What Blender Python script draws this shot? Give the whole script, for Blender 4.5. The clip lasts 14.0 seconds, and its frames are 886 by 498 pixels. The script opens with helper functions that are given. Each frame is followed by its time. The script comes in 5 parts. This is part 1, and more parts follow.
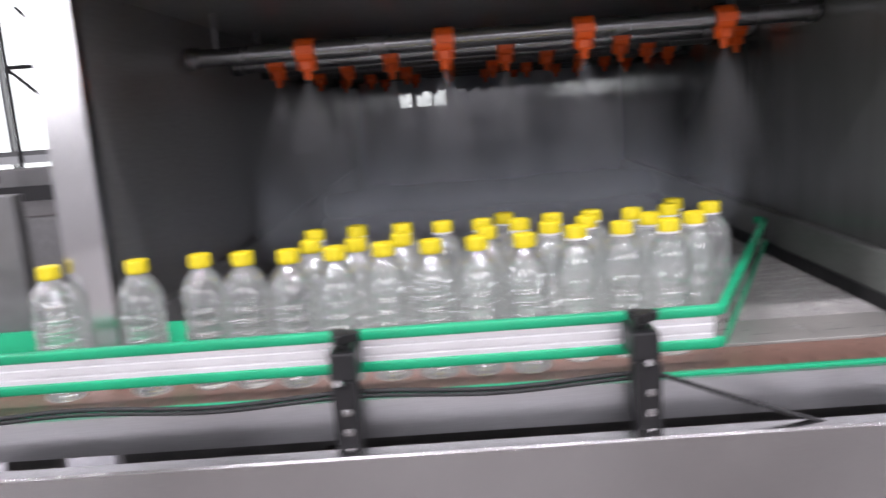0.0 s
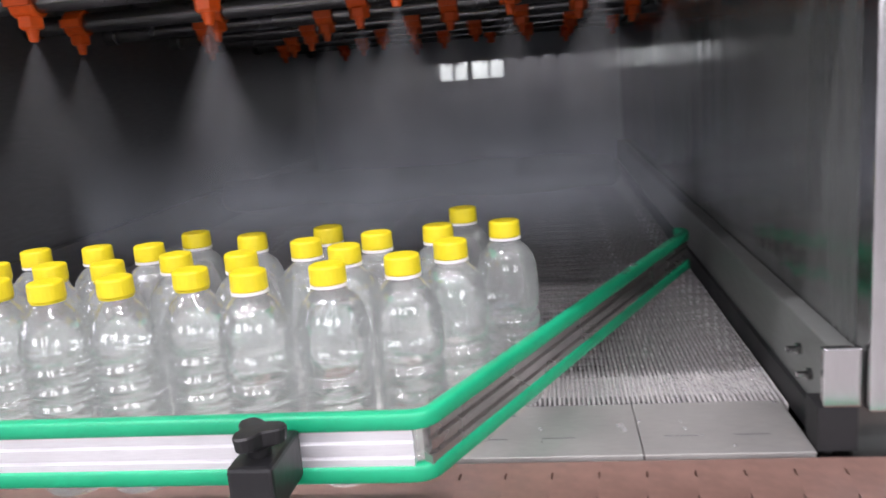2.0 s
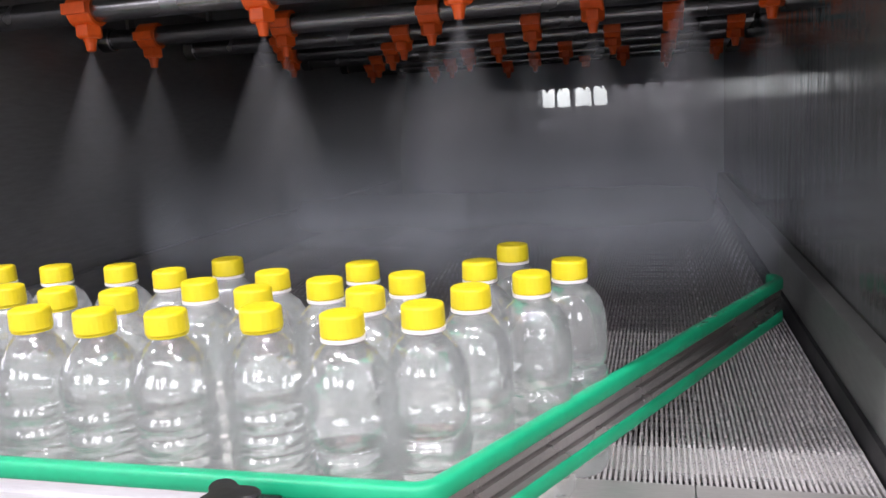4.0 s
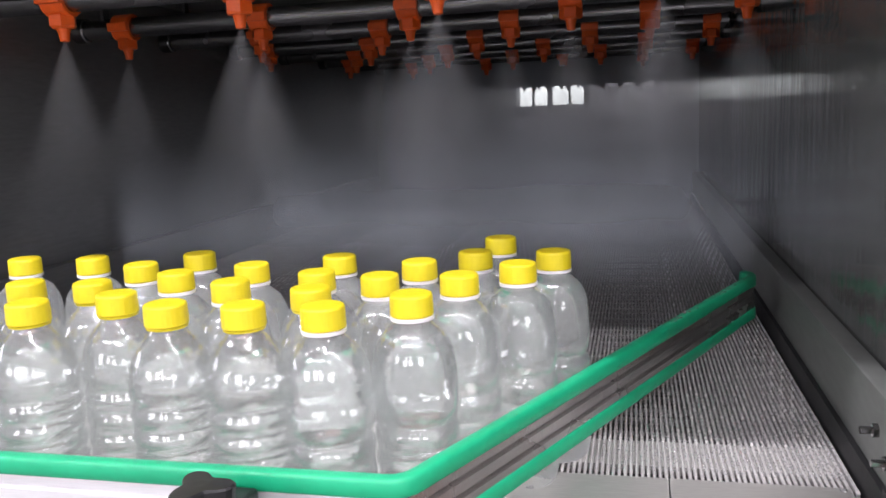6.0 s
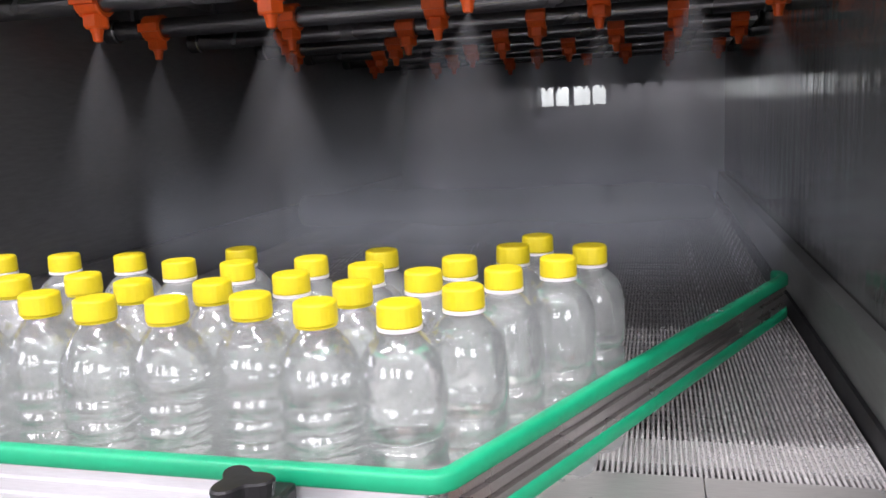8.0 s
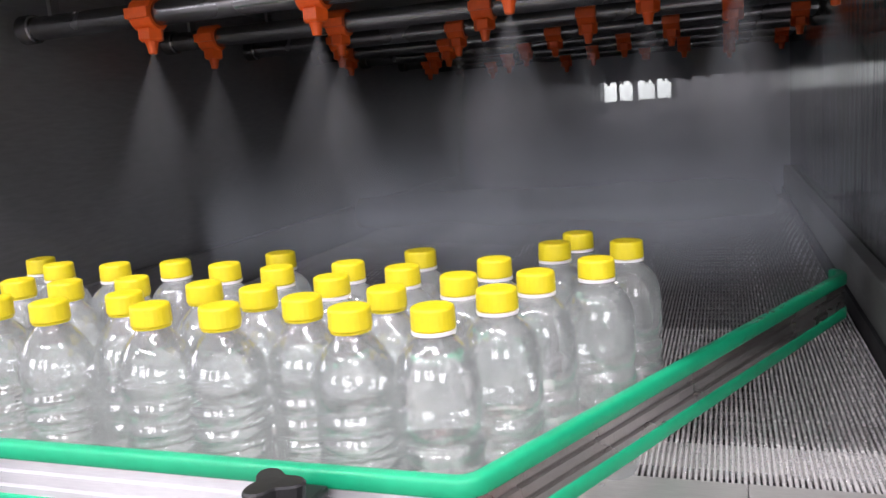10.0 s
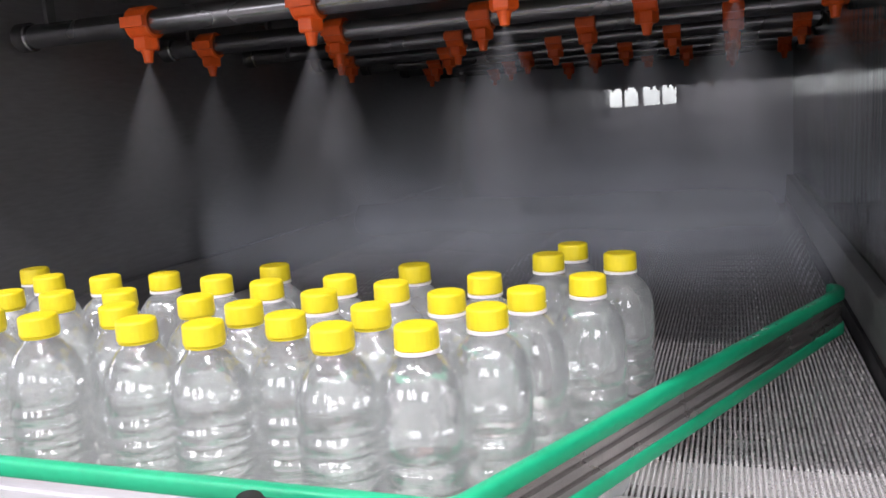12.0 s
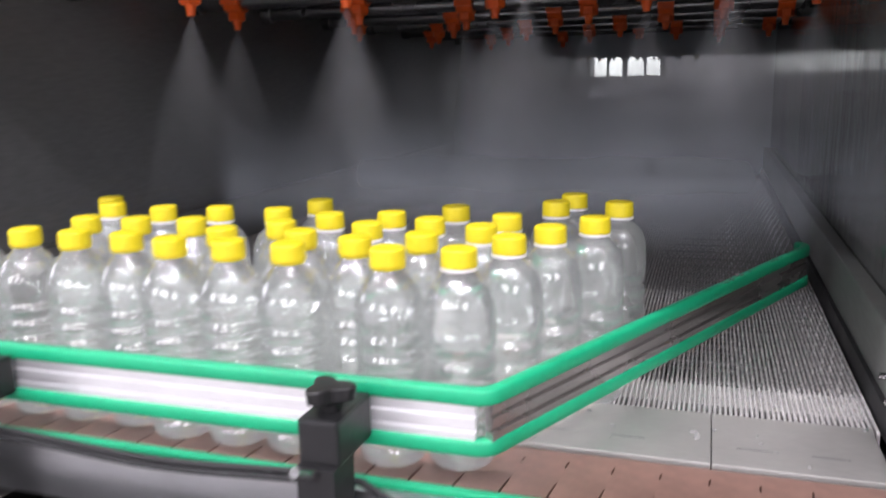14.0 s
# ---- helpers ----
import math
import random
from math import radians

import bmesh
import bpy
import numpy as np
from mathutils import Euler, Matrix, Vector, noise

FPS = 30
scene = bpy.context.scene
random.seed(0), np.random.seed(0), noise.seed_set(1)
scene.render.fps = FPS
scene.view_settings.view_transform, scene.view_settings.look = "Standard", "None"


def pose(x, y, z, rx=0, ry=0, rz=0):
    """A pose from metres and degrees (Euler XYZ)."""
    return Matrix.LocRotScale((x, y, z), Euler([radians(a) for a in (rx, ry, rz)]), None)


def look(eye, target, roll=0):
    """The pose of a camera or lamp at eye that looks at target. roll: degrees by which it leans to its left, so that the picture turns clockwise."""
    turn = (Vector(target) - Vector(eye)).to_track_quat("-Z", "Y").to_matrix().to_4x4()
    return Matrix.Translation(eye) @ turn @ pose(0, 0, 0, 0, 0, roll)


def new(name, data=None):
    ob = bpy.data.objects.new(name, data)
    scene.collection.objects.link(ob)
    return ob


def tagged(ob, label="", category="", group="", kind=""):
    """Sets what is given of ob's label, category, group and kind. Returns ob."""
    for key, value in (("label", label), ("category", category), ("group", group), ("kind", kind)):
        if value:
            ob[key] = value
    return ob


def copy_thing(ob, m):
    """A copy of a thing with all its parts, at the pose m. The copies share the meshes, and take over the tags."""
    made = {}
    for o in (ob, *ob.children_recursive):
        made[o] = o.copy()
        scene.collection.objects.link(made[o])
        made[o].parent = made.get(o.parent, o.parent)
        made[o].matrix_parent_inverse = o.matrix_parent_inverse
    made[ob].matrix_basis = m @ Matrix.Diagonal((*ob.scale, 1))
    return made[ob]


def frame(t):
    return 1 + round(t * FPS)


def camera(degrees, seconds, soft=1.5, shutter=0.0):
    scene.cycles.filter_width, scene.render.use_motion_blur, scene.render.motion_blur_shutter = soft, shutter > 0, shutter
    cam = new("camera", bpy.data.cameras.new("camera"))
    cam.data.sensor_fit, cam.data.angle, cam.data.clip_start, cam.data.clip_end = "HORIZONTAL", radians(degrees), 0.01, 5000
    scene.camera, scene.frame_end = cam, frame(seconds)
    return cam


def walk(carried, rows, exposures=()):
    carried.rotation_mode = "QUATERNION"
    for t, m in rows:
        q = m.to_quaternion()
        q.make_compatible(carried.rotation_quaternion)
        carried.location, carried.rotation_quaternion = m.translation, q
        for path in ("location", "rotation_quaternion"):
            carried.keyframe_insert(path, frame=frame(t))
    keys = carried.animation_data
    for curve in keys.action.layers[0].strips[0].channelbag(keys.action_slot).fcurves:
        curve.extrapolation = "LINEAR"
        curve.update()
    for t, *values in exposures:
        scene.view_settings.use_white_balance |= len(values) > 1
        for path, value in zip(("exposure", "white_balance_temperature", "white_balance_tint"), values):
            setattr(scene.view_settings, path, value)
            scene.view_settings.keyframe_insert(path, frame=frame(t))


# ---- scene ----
cam = camera(57.1, 14.0, shutter=0.5)
PATH = [
    (0, (-0.311, -1.006, 1.315), (-0.362, 0.961, 0.96), -4.4),
    (0.5, (-0.096, -0.917, 1.308), (-0.019, 1.045, 0.924), -2.9),
    (1, (0.010, -0.820, 1.296), (0.044, 1.130, 0.852), -6.1),
    (1.5, (0.08, -0.668, 1.283), (-0.008, 1.29, 0.887), -4.3),
    (2, (0.115, -0.558, 1.274), (-0.164, 1.381, 0.873), -4.8),
    (2.5, (0.167, -0.486, 1.272), (-0.344, 1.418, 0.929), -3.8),
    (5, (0.143, -0.451, 1.257), (-0.354, 1.459, 0.931), -2.7),
    (5.5, (0.147, -0.453, 1.256), (-0.334, 1.46, 0.926), -2.4),
    (6, (0.151, -0.454, 1.26), (-0.307, 1.465, 0.927), -2.6),
    (6.5, (0.147, -0.459, 1.263), (-0.328, 1.455, 0.93), -2.2),
    (7, (0.142, -0.46, 1.261), (-0.358, 1.448, 0.931), -2.4),
    (7.5, (0.14, -0.459, 1.26), (-0.358, 1.45, 0.932), -2.3),
    (8, (0.14, -0.458, 1.258), (-0.365, 1.449, 0.929), -2.7),
    (10.5, (0.17, -0.447, 1.262), (-0.503, 1.409, 0.939), -4.2),
    (11, (0.172, -0.439, 1.262), (-0.48, 1.424, 0.936), -4.1),
    (11.5, (0.17, -0.443, 1.265), (-0.495, 1.414, 0.929), -3.9),
    (12, (0.175, -0.44, 1.27), (-0.495, 1.418, 0.956), -3.8),
    (12.5, (0.179, -0.439, 1.274), (-0.47, 1.427, 0.964), -4.2),
    (13, (0.191, -0.442, 1.275), (-0.463, 1.422, 0.963), -5.0),
    (13.5, (0.195, -0.476, 1.272), (-0.437, 1.395, 0.955), -4.5),
    (14, (0.165, -0.572, 1.271), (-0.447, 1.289, 0.865), -1.3),
]
walk(cam, [(t, look(eye, target, roll)) for t, eye, target, roll in PATH], exposures=((0.0, -0.80), (1.0, -0.78), (1.6, -0.68), (2.5, -0.50), (5.0, -0.45), (14.0, -0.45)))

# ---- world, windows' light, exposure ----
world = bpy.data.worlds.new("overcast_sky")
scene.world = world
world.use_nodes = True
wn = world.node_tree.nodes
sky = wn.new("ShaderNodeTexSky")
sky.sky_type = "NISHITA"
sky.sun_disc = False
sky.sun_elevation, sky.sun_rotation = radians(48), radians(200)
world.node_tree.links.new(sky.outputs["Color"], wn["Background"].inputs["Color"])
wn["Background"].inputs["Strength"].default_value = 0.12


def window_light(name, m, width, height, watts, colour=(0.93, 0.97, 1.0)):
    data = bpy.data.lights.new(name, "AREA")
    data.shape, data.size, data.size_y = "RECTANGLE", width, height
    data.energy, data.color = watts, colour
    ob = new(name, data)
    ob.matrix_world = m
    return ob


# daylight entering by the row of high windows behind the camera and the roof lights; the long west window is added,
# unseen, as fill light
DAY = (1.02, 0.965, 1.055)
SOUTH = [(-6.3, 3.2), (-1.25, 1.25), (0.95, 1.25), (6.3, 3.2)]
for x, w in SOUTH:
    window_light("daylight_south", look((x, -8.8, 3.3), (x, 0, 3.1)), w, 2.6, 92 * w, DAY)
window_light("fill_west", look((-8.8, 2.0, 3.2), (0, 0, 1.0)), 9, 2.0, 380, DAY)
for x in (-3.0, -1.2, 0.6, 2.4):
    for y in (-1.1, -3.3):
        window_light("ceiling_tube", look((x, y, 4.55), (x, y, 0)), 1.3, 0.13, 88, DAY)


# ---- materials ----
def material(name, colour, rough=0.5, metal=0.0, grain=0.06, scale=60.0, bump=0.1, stretch=(1, 1, 1), stain=0.12, coat=0.0, relief=0.002):
    """Base colour varied at two scales, roughness variation and fine relief."""
    m = bpy.data.materials.new(name)
    m.use_nodes = True
    n, l = m.node_tree.nodes, m.node_tree.links
    p = n["Principled BSDF"]
    co = n.new("ShaderNodeTexCoord")
    mp = n.new("ShaderNodeMapping")
    mp.inputs["Scale"].default_value = stretch
    l.new(co.outputs["Object"], mp.inputs["Vector"])
    fine = n.new("ShaderNodeTexNoise")
    fine.inputs["Scale"].default_value, fine.inputs["Detail"].default_value = scale, 6
    l.new(mp.outputs["Vector"], fine.inputs["Vector"])
    broad = n.new("ShaderNodeTexNoise")
    broad.inputs["Scale"].default_value, broad.inputs["Detail"].default_value = scale * 0.09, 4
    l.new(co.outputs["Object"], broad.inputs["Vector"])

    def remap(src, low, high):
        r = n.new("ShaderNodeMapRange")
        r.inputs["From Min"].default_value, r.inputs["From Max"].default_value = 0.3, 0.7
        r.inputs["To Min"].default_value, r.inputs["To Max"].default_value = low, high
        l.new(src.outputs["Fac"], r.inputs["Value"])
        return r
    a, b = remap(fine, 1 - grain, 1 + grain), remap(broad, 1 - stain, 1 + stain)
    mul = n.new("ShaderNodeMath")
    mul.operation = "MULTIPLY"
    l.new(a.outputs[0], mul.inputs[0])
    l.new(b.outputs[0], mul.inputs[1])
    hsv = n.new("ShaderNodeHueSaturation")
    hsv.inputs["Color"].default_value = (*colour, 1)
    l.new(mul.outputs[0], hsv.inputs["Value"])
    l.new(hsv.outputs["Color"], p.inputs["Base Color"])
    p.inputs["Metallic"].default_value = metal
    p.inputs["Coat Weight"].default_value = coat
    rr = remap(broad, max(0.03, rough - 0.08), min(1, rough + 0.08))
    l.new(rr.outputs[0], p.inputs["Roughness"])
    bp = n.new("ShaderNodeBump")
    bp.inputs["Strength"].default_value, bp.inputs["Distance"].default_value = bump, relief
    l.new(fine.outputs["Fac"], bp.inputs["Height"])
    l.new(bp.outputs["Normal"], p.inputs["Normal"])
    return m


STEEL = material("brushed_stainless", (0.39, 0.385, 0.385), 0.17, 1.0, 0.06, 40, 0.02, (1, 30, 30))
STEEL_SATIN = material("satin_stainless", (0.62, 0.62, 0.635), 0.36, 1.0, 0.06, 40, 0.015, (1, 30, 30))
STEEL_V = material("brushed_stainless_upright", (0.70, 0.695, 0.695), 0.17, 1.0, 0.06, 40, 0.02, (30, 30, 1))
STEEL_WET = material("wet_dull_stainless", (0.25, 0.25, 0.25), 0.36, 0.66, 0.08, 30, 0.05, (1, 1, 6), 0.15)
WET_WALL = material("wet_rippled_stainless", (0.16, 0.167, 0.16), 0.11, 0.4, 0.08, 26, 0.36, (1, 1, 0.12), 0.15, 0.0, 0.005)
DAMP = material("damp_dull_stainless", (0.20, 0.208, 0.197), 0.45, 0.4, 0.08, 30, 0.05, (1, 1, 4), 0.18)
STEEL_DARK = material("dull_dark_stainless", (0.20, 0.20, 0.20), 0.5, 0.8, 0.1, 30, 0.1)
PLATE = material("worn_transfer_plate_steel", (0.43, 0.42, 0.395), 0.40, 0.55, 0.08, 80, 0.06, (1, 12, 1), 0.15)
PIPE = material("polished_pipe_steel", (0.24, 0.24, 0.245), 0.24, 1.0, 0.05, 60, 0.03)
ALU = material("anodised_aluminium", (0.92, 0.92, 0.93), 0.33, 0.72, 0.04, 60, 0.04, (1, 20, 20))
# same aluminium with the angled run's dim reflection put into the colour
ALU_SHADED = material("shaded_aluminium", (0.42, 0.40, 0.385), 0.28, 0.85, 0.08, 60, 0.06, (20, 20, 1))
GREEN = material("green_polyethylene", (0.008, 0.35, 0.165), 0.42, 0.0, 0.05, 90, 0.05)
BLACK = material("black_moulded_plastic", (0.008, 0.008, 0.009), 0.45, 0.0, 0.1, 120, 0.1)
RUBBER = material("black_rubber", (0.012, 0.012, 0.013), 0.6, 0.0, 0.1, 120, 0.1)
ORANGE = material("orange_polypropylene", (0.80, 0.11, 0.01), 0.4, 0.0, 0.06, 120, 0.05)
CHAIN = material("brown_acetal_chain", (0.165, 0.098, 0.078), 0.38, 0.0, 0.12, 90, 0.08, (1, 1, 1), 0.25)
RIB = material("wet_grey_brown_belt", (0.52, 0.50, 0.485), 0.22, 0.0, 0.12, 160, 0.12, (1, 1, 1), 0.15, 0.6)
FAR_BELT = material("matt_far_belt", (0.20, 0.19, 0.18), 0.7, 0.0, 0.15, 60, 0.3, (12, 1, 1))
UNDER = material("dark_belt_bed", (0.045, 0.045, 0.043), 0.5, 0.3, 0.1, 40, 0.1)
YELLOW = material("yellow_cap_plastic", (0.70, 0.57, 0.014), 0.40, 0.0, 0.03, 200, 0.05, stain=0.04)
WHITE = material("white_seal_plastic", (0.82, 0.80, 0.78), 0.4, 0.0, 0.03, 200, 0.04, stain=0.03)
FLOOR = material("grey_painted_concrete", (0.26, 0.245, 0.24), 0.45, 0.0, 0.1, 30, 0.06, stain=0.18)
WALL = material("pale_wall_paint", (0.66, 0.67, 0.68), 0.8, 0.0, 0.04, 20, 0.05)
CEIL = material("white_sheet_roof", (0.70, 0.70, 0.70), 0.7, 0.0, 0.04, 20, 0.05)
FRAME_ORANGE = material("orange_enamel", (0.55, 0.13, 0.03), 0.4, 0.0, 0.08, 60, 0.05)
GREEN_PAINT = material("green_enamel", (0.02, 0.20, 0.13), 0.4, 0.0, 0.06, 60, 0.05)
WOOD = material("crate_wood", (0.36, 0.24, 0.14), 0.7, 0.0, 0.15, 40, 0.2, (1, 1, 12))
CARD = material("pale_carton", (0.62, 0.62, 0.66), 0.6, 0.0, 0.08, 40, 0.1)
BLUE = material("dark_grey_enamel", (0.05, 0.052, 0.06), 0.4, 0.0, 0.06, 60, 0.05)


def clear_material(name, tint, ior, haze):
    """Clear filled plastic: refraction with a little milky scatter and fine droplets in the relief."""
    m = bpy.data.materials.new(name)
    m.use_nodes = True
    n, l = m.node_tree.nodes, m.node_tree.links
    out = n["Material Output"]
    n.remove(n["Principled BSDF"])
    glass = n.new("ShaderNodeBsdfGlass")
    glass.inputs["Color"].default_value = (*tint, 1)
    glass.inputs["IOR"].default_value, glass.inputs["Roughness"].default_value = ior, 0.012
    milk = n.new("ShaderNodeBsdfTranslucent")
    milk.inputs["Color"].default_value = (0.83, 0.87, 0.845, 1)
    soft = n.new("ShaderNodeBsdfDiffuse")
    soft.inputs["Color"].default_value = (0.83, 0.87, 0.845, 1)
    both = n.new("ShaderNodeMixShader")
    l.new(milk.outputs[0], both.inputs[1])
    l.new(soft.outputs[0], both.inputs[2])
    mix = n.new("ShaderNodeMixShader")
    mix.inputs["Fac"].default_value = haze
    # the plastic's own skin is glossier than the water behind it
    skin, fres, coat = n.new("ShaderNodeBsdfGlossy"), n.new("ShaderNodeFresnel"), n.new("ShaderNodeMixShader")
    skin.inputs["Roughness"].default_value = 0.04
    fres.inputs["IOR"].default_value = 1.95
    l.new(fres.outputs[0], coat.inputs["Fac"])
    l.new(glass.outputs[0], coat.inputs[1])
    l.new(skin.outputs[0], coat.inputs[2])
    l.new(coat.outputs[0], mix.inputs[1])
    l.new(both.outputs[0], mix.inputs[2])
    l.new(mix.outputs[0], out.inputs["Surface"])
    co = n.new("ShaderNodeTexCoord")
    drops = n.new("ShaderNodeTexVoronoi")
    drops.inputs["Scale"].default_value = 260
    l.new(co.outputs["Object"], drops.inputs["Vector"])
    ramp = n.new("ShaderNodeMapRange")
    ramp.inputs["From Min"].default_value, ramp.inputs["From Max"].default_value = 0.0, 0.35
    ramp.inputs["To Min"].default_value, ramp.inputs["To Max"].default_value = 1.0, 0.0
    l.new(drops.outputs["Distance"], ramp.inputs["Value"])
    patch = n.new("ShaderNodeTexNoise")
    patch.inputs["Scale"].default_value = 45
    l.new(co.outputs["Object"], patch.inputs["Vector"])
    where = n.new("ShaderNodeMapRange")
    where.inputs["From Min"].default_value, where.inputs["From Max"].default_value = 0.54, 0.64
    l.new(patch.outputs["Fac"], where.inputs["Value"])
    mul = n.new("ShaderNodeMath")
    mul.operation = "MULTIPLY"
    l.new(ramp.outputs[0], mul.inputs[0])
    l.new(where.outputs[0], mul.inputs[1])
    # the blown wall is slightly uneven
    wave = n.new("ShaderNodeTexNoise")
    wave.inputs["Scale"].default_value, wave.inputs["Detail"].default_value = 110, 2
    l.new(co.outputs["Object"], wave.inputs["Vector"])
    uneven = n.new("ShaderNodeBump")
    uneven.inputs["Strength"].default_value, uneven.inputs["Distance"].default_value = 0.26, 0.002
    l.new(wave.outputs["Fac"], uneven.inputs["Height"])
    bp = n.new("ShaderNodeBump")
    bp.inputs["Strength"].default_value, bp.inputs["Distance"].default_value = 0.30, 0.0008
    l.new(mul.outputs[0], bp.inputs["Height"])
    l.new(uneven.outputs["Normal"], bp.inputs["Normal"])
    l.new(bp.outputs["Normal"], glass.inputs["Normal"])
    l.new(bp.outputs["Normal"], skin.inputs["Normal"])
    return m


CLEAR = clear_material("clear_bottle_of_water", (0.982, 0.995, 0.986), 1.36, 0.12)


def bead_material(cover):
    """A thin bead: see-through with a bright skin, its glint partly painted in as white."""
    m = bpy.data.materials.new("water_bead_white_glint")
    m.use_nodes = True
    n, l = m.node_tree.nodes, m.node_tree.links
    n.remove(n["Principled BSDF"])
    tr, gl, df = n.new("ShaderNodeBsdfTransparent"), n.new("ShaderNodeBsdfGlossy"), n.new("ShaderNodeBsdfDiffuse")
    skin, mix = n.new("ShaderNodeMixShader"), n.new("ShaderNodeMixShader")
    gl.inputs["Roughness"].default_value = 0.05
    df.inputs["Color"].default_value = (0.9, 0.9, 0.9, 1)
    skin.inputs["Fac"].default_value, mix.inputs["Fac"].default_value = 0.45, cover
    l.new(gl.outputs[0], skin.inputs[1])
    l.new(df.outputs[0], skin.inputs[2])
    l.new(tr.outputs[0], mix.inputs[1])
    l.new(skin.outputs[0], mix.inputs[2])
    l.new(mix.outputs[0], n["Material Output"].inputs["Surface"])
    return m


DROP, BELT_GLINT = bead_material(0.34), bead_material(0.5)


def spray_material():
    m = bpy.data.materials.new("fine_water_spray")
    m.use_nodes = True
    n, l = m.node_tree.nodes, m.node_tree.links
    out = n["Material Output"]
    n.remove(n["Principled BSDF"])
    co = n.new("ShaderNodeTexCoord")
    sep = n.new("ShaderNodeSeparateXYZ")
    l.new(co.outputs["UV"], sep.inputs[0])
    st = n.new("ShaderNodeTexNoise")
    st.inputs["Scale"].default_value, st.inputs["Detail"].default_value = 5, 5
    mp = n.new("ShaderNodeMapping")
    mp.inputs["Scale"].default_value = (2.6, 0.8, 1)
    l.new(co.outputs["UV"], mp.inputs["Vector"])
    l.new(mp.outputs["Vector"], st.inputs["Vector"])
    fall = n.new("ShaderNodeMapRange")
    fall.interpolation_type = "SMOOTHSTEP"
    fall.inputs["From Min"].default_value, fall.inputs["From Max"].default_value = 0.0, 1.0
    fall.inputs["To Min"].default_value, fall.inputs["To Max"].default_value = 0.22, 0.0
    l.new(sep.outputs["Y"], fall.inputs["Value"])
    # thin towards both rims of the fan
    edge = n.new("ShaderNodeMath")
    edge.operation = "PINGPONG"
    edge.inputs[1].default_value = 0.5
    l.new(sep.outputs["X"], edge.inputs[0])
    rim = n.new("ShaderNodeMapRange")
    rim.interpolation_type = "SMOOTHSTEP"
    rim.inputs["From Min"].default_value, rim.inputs["From Max"].default_value = 0.0, 0.46
    l.new(edge.outputs[0], rim.inputs["Value"])
    a = n.new("ShaderNodeMath")
    a.operation = "MULTIPLY"
    l.new(fall.outputs[0], a.inputs[0])
    l.new(rim.outputs[0], a.inputs[1])
    b = n.new("ShaderNodeMath")
    b.operation = "MULTIPLY"
    l.new(a.outputs[0], b.inputs[0])
    k = n.new("ShaderNodeMapRange")
    k.inputs["From Min"].default_value, k.inputs["From Max"].default_value = 0.25, 0.75
    k.inputs["To Min"].default_value, k.inputs["To Max"].default_value = 0.7, 1.1
    l.new(st.outputs["Fac"], k.inputs["Value"])
    l.new(k.outputs[0], b.inputs[1])
    tr = n.new("ShaderNodeBsdfTransparent")
    df = n.new("ShaderNodeBsdfDiffuse")
    df.inputs["Color"].default_value = (0.88, 0.89, 0.92, 1)
    tl = n.new("ShaderNodeBsdfTranslucent")
    tl.inputs["Color"].default_value = (0.88, 0.89, 0.92, 1)
    w = n.new("ShaderNodeMixShader")
    l.new(df.outputs[0], w.inputs[1])
    l.new(tl.outputs[0], w.inputs[2])
    mix = n.new("ShaderNodeMixShader")
    l.new(b.outputs[0], mix.inputs["Fac"])
    l.new(tr.outputs[0], mix.inputs[1])
    l.new(w.outputs[0], mix.inputs[2])
    l.new(mix.outputs[0], out.inputs["Surface"])
    return m


SPRAY = spray_material()


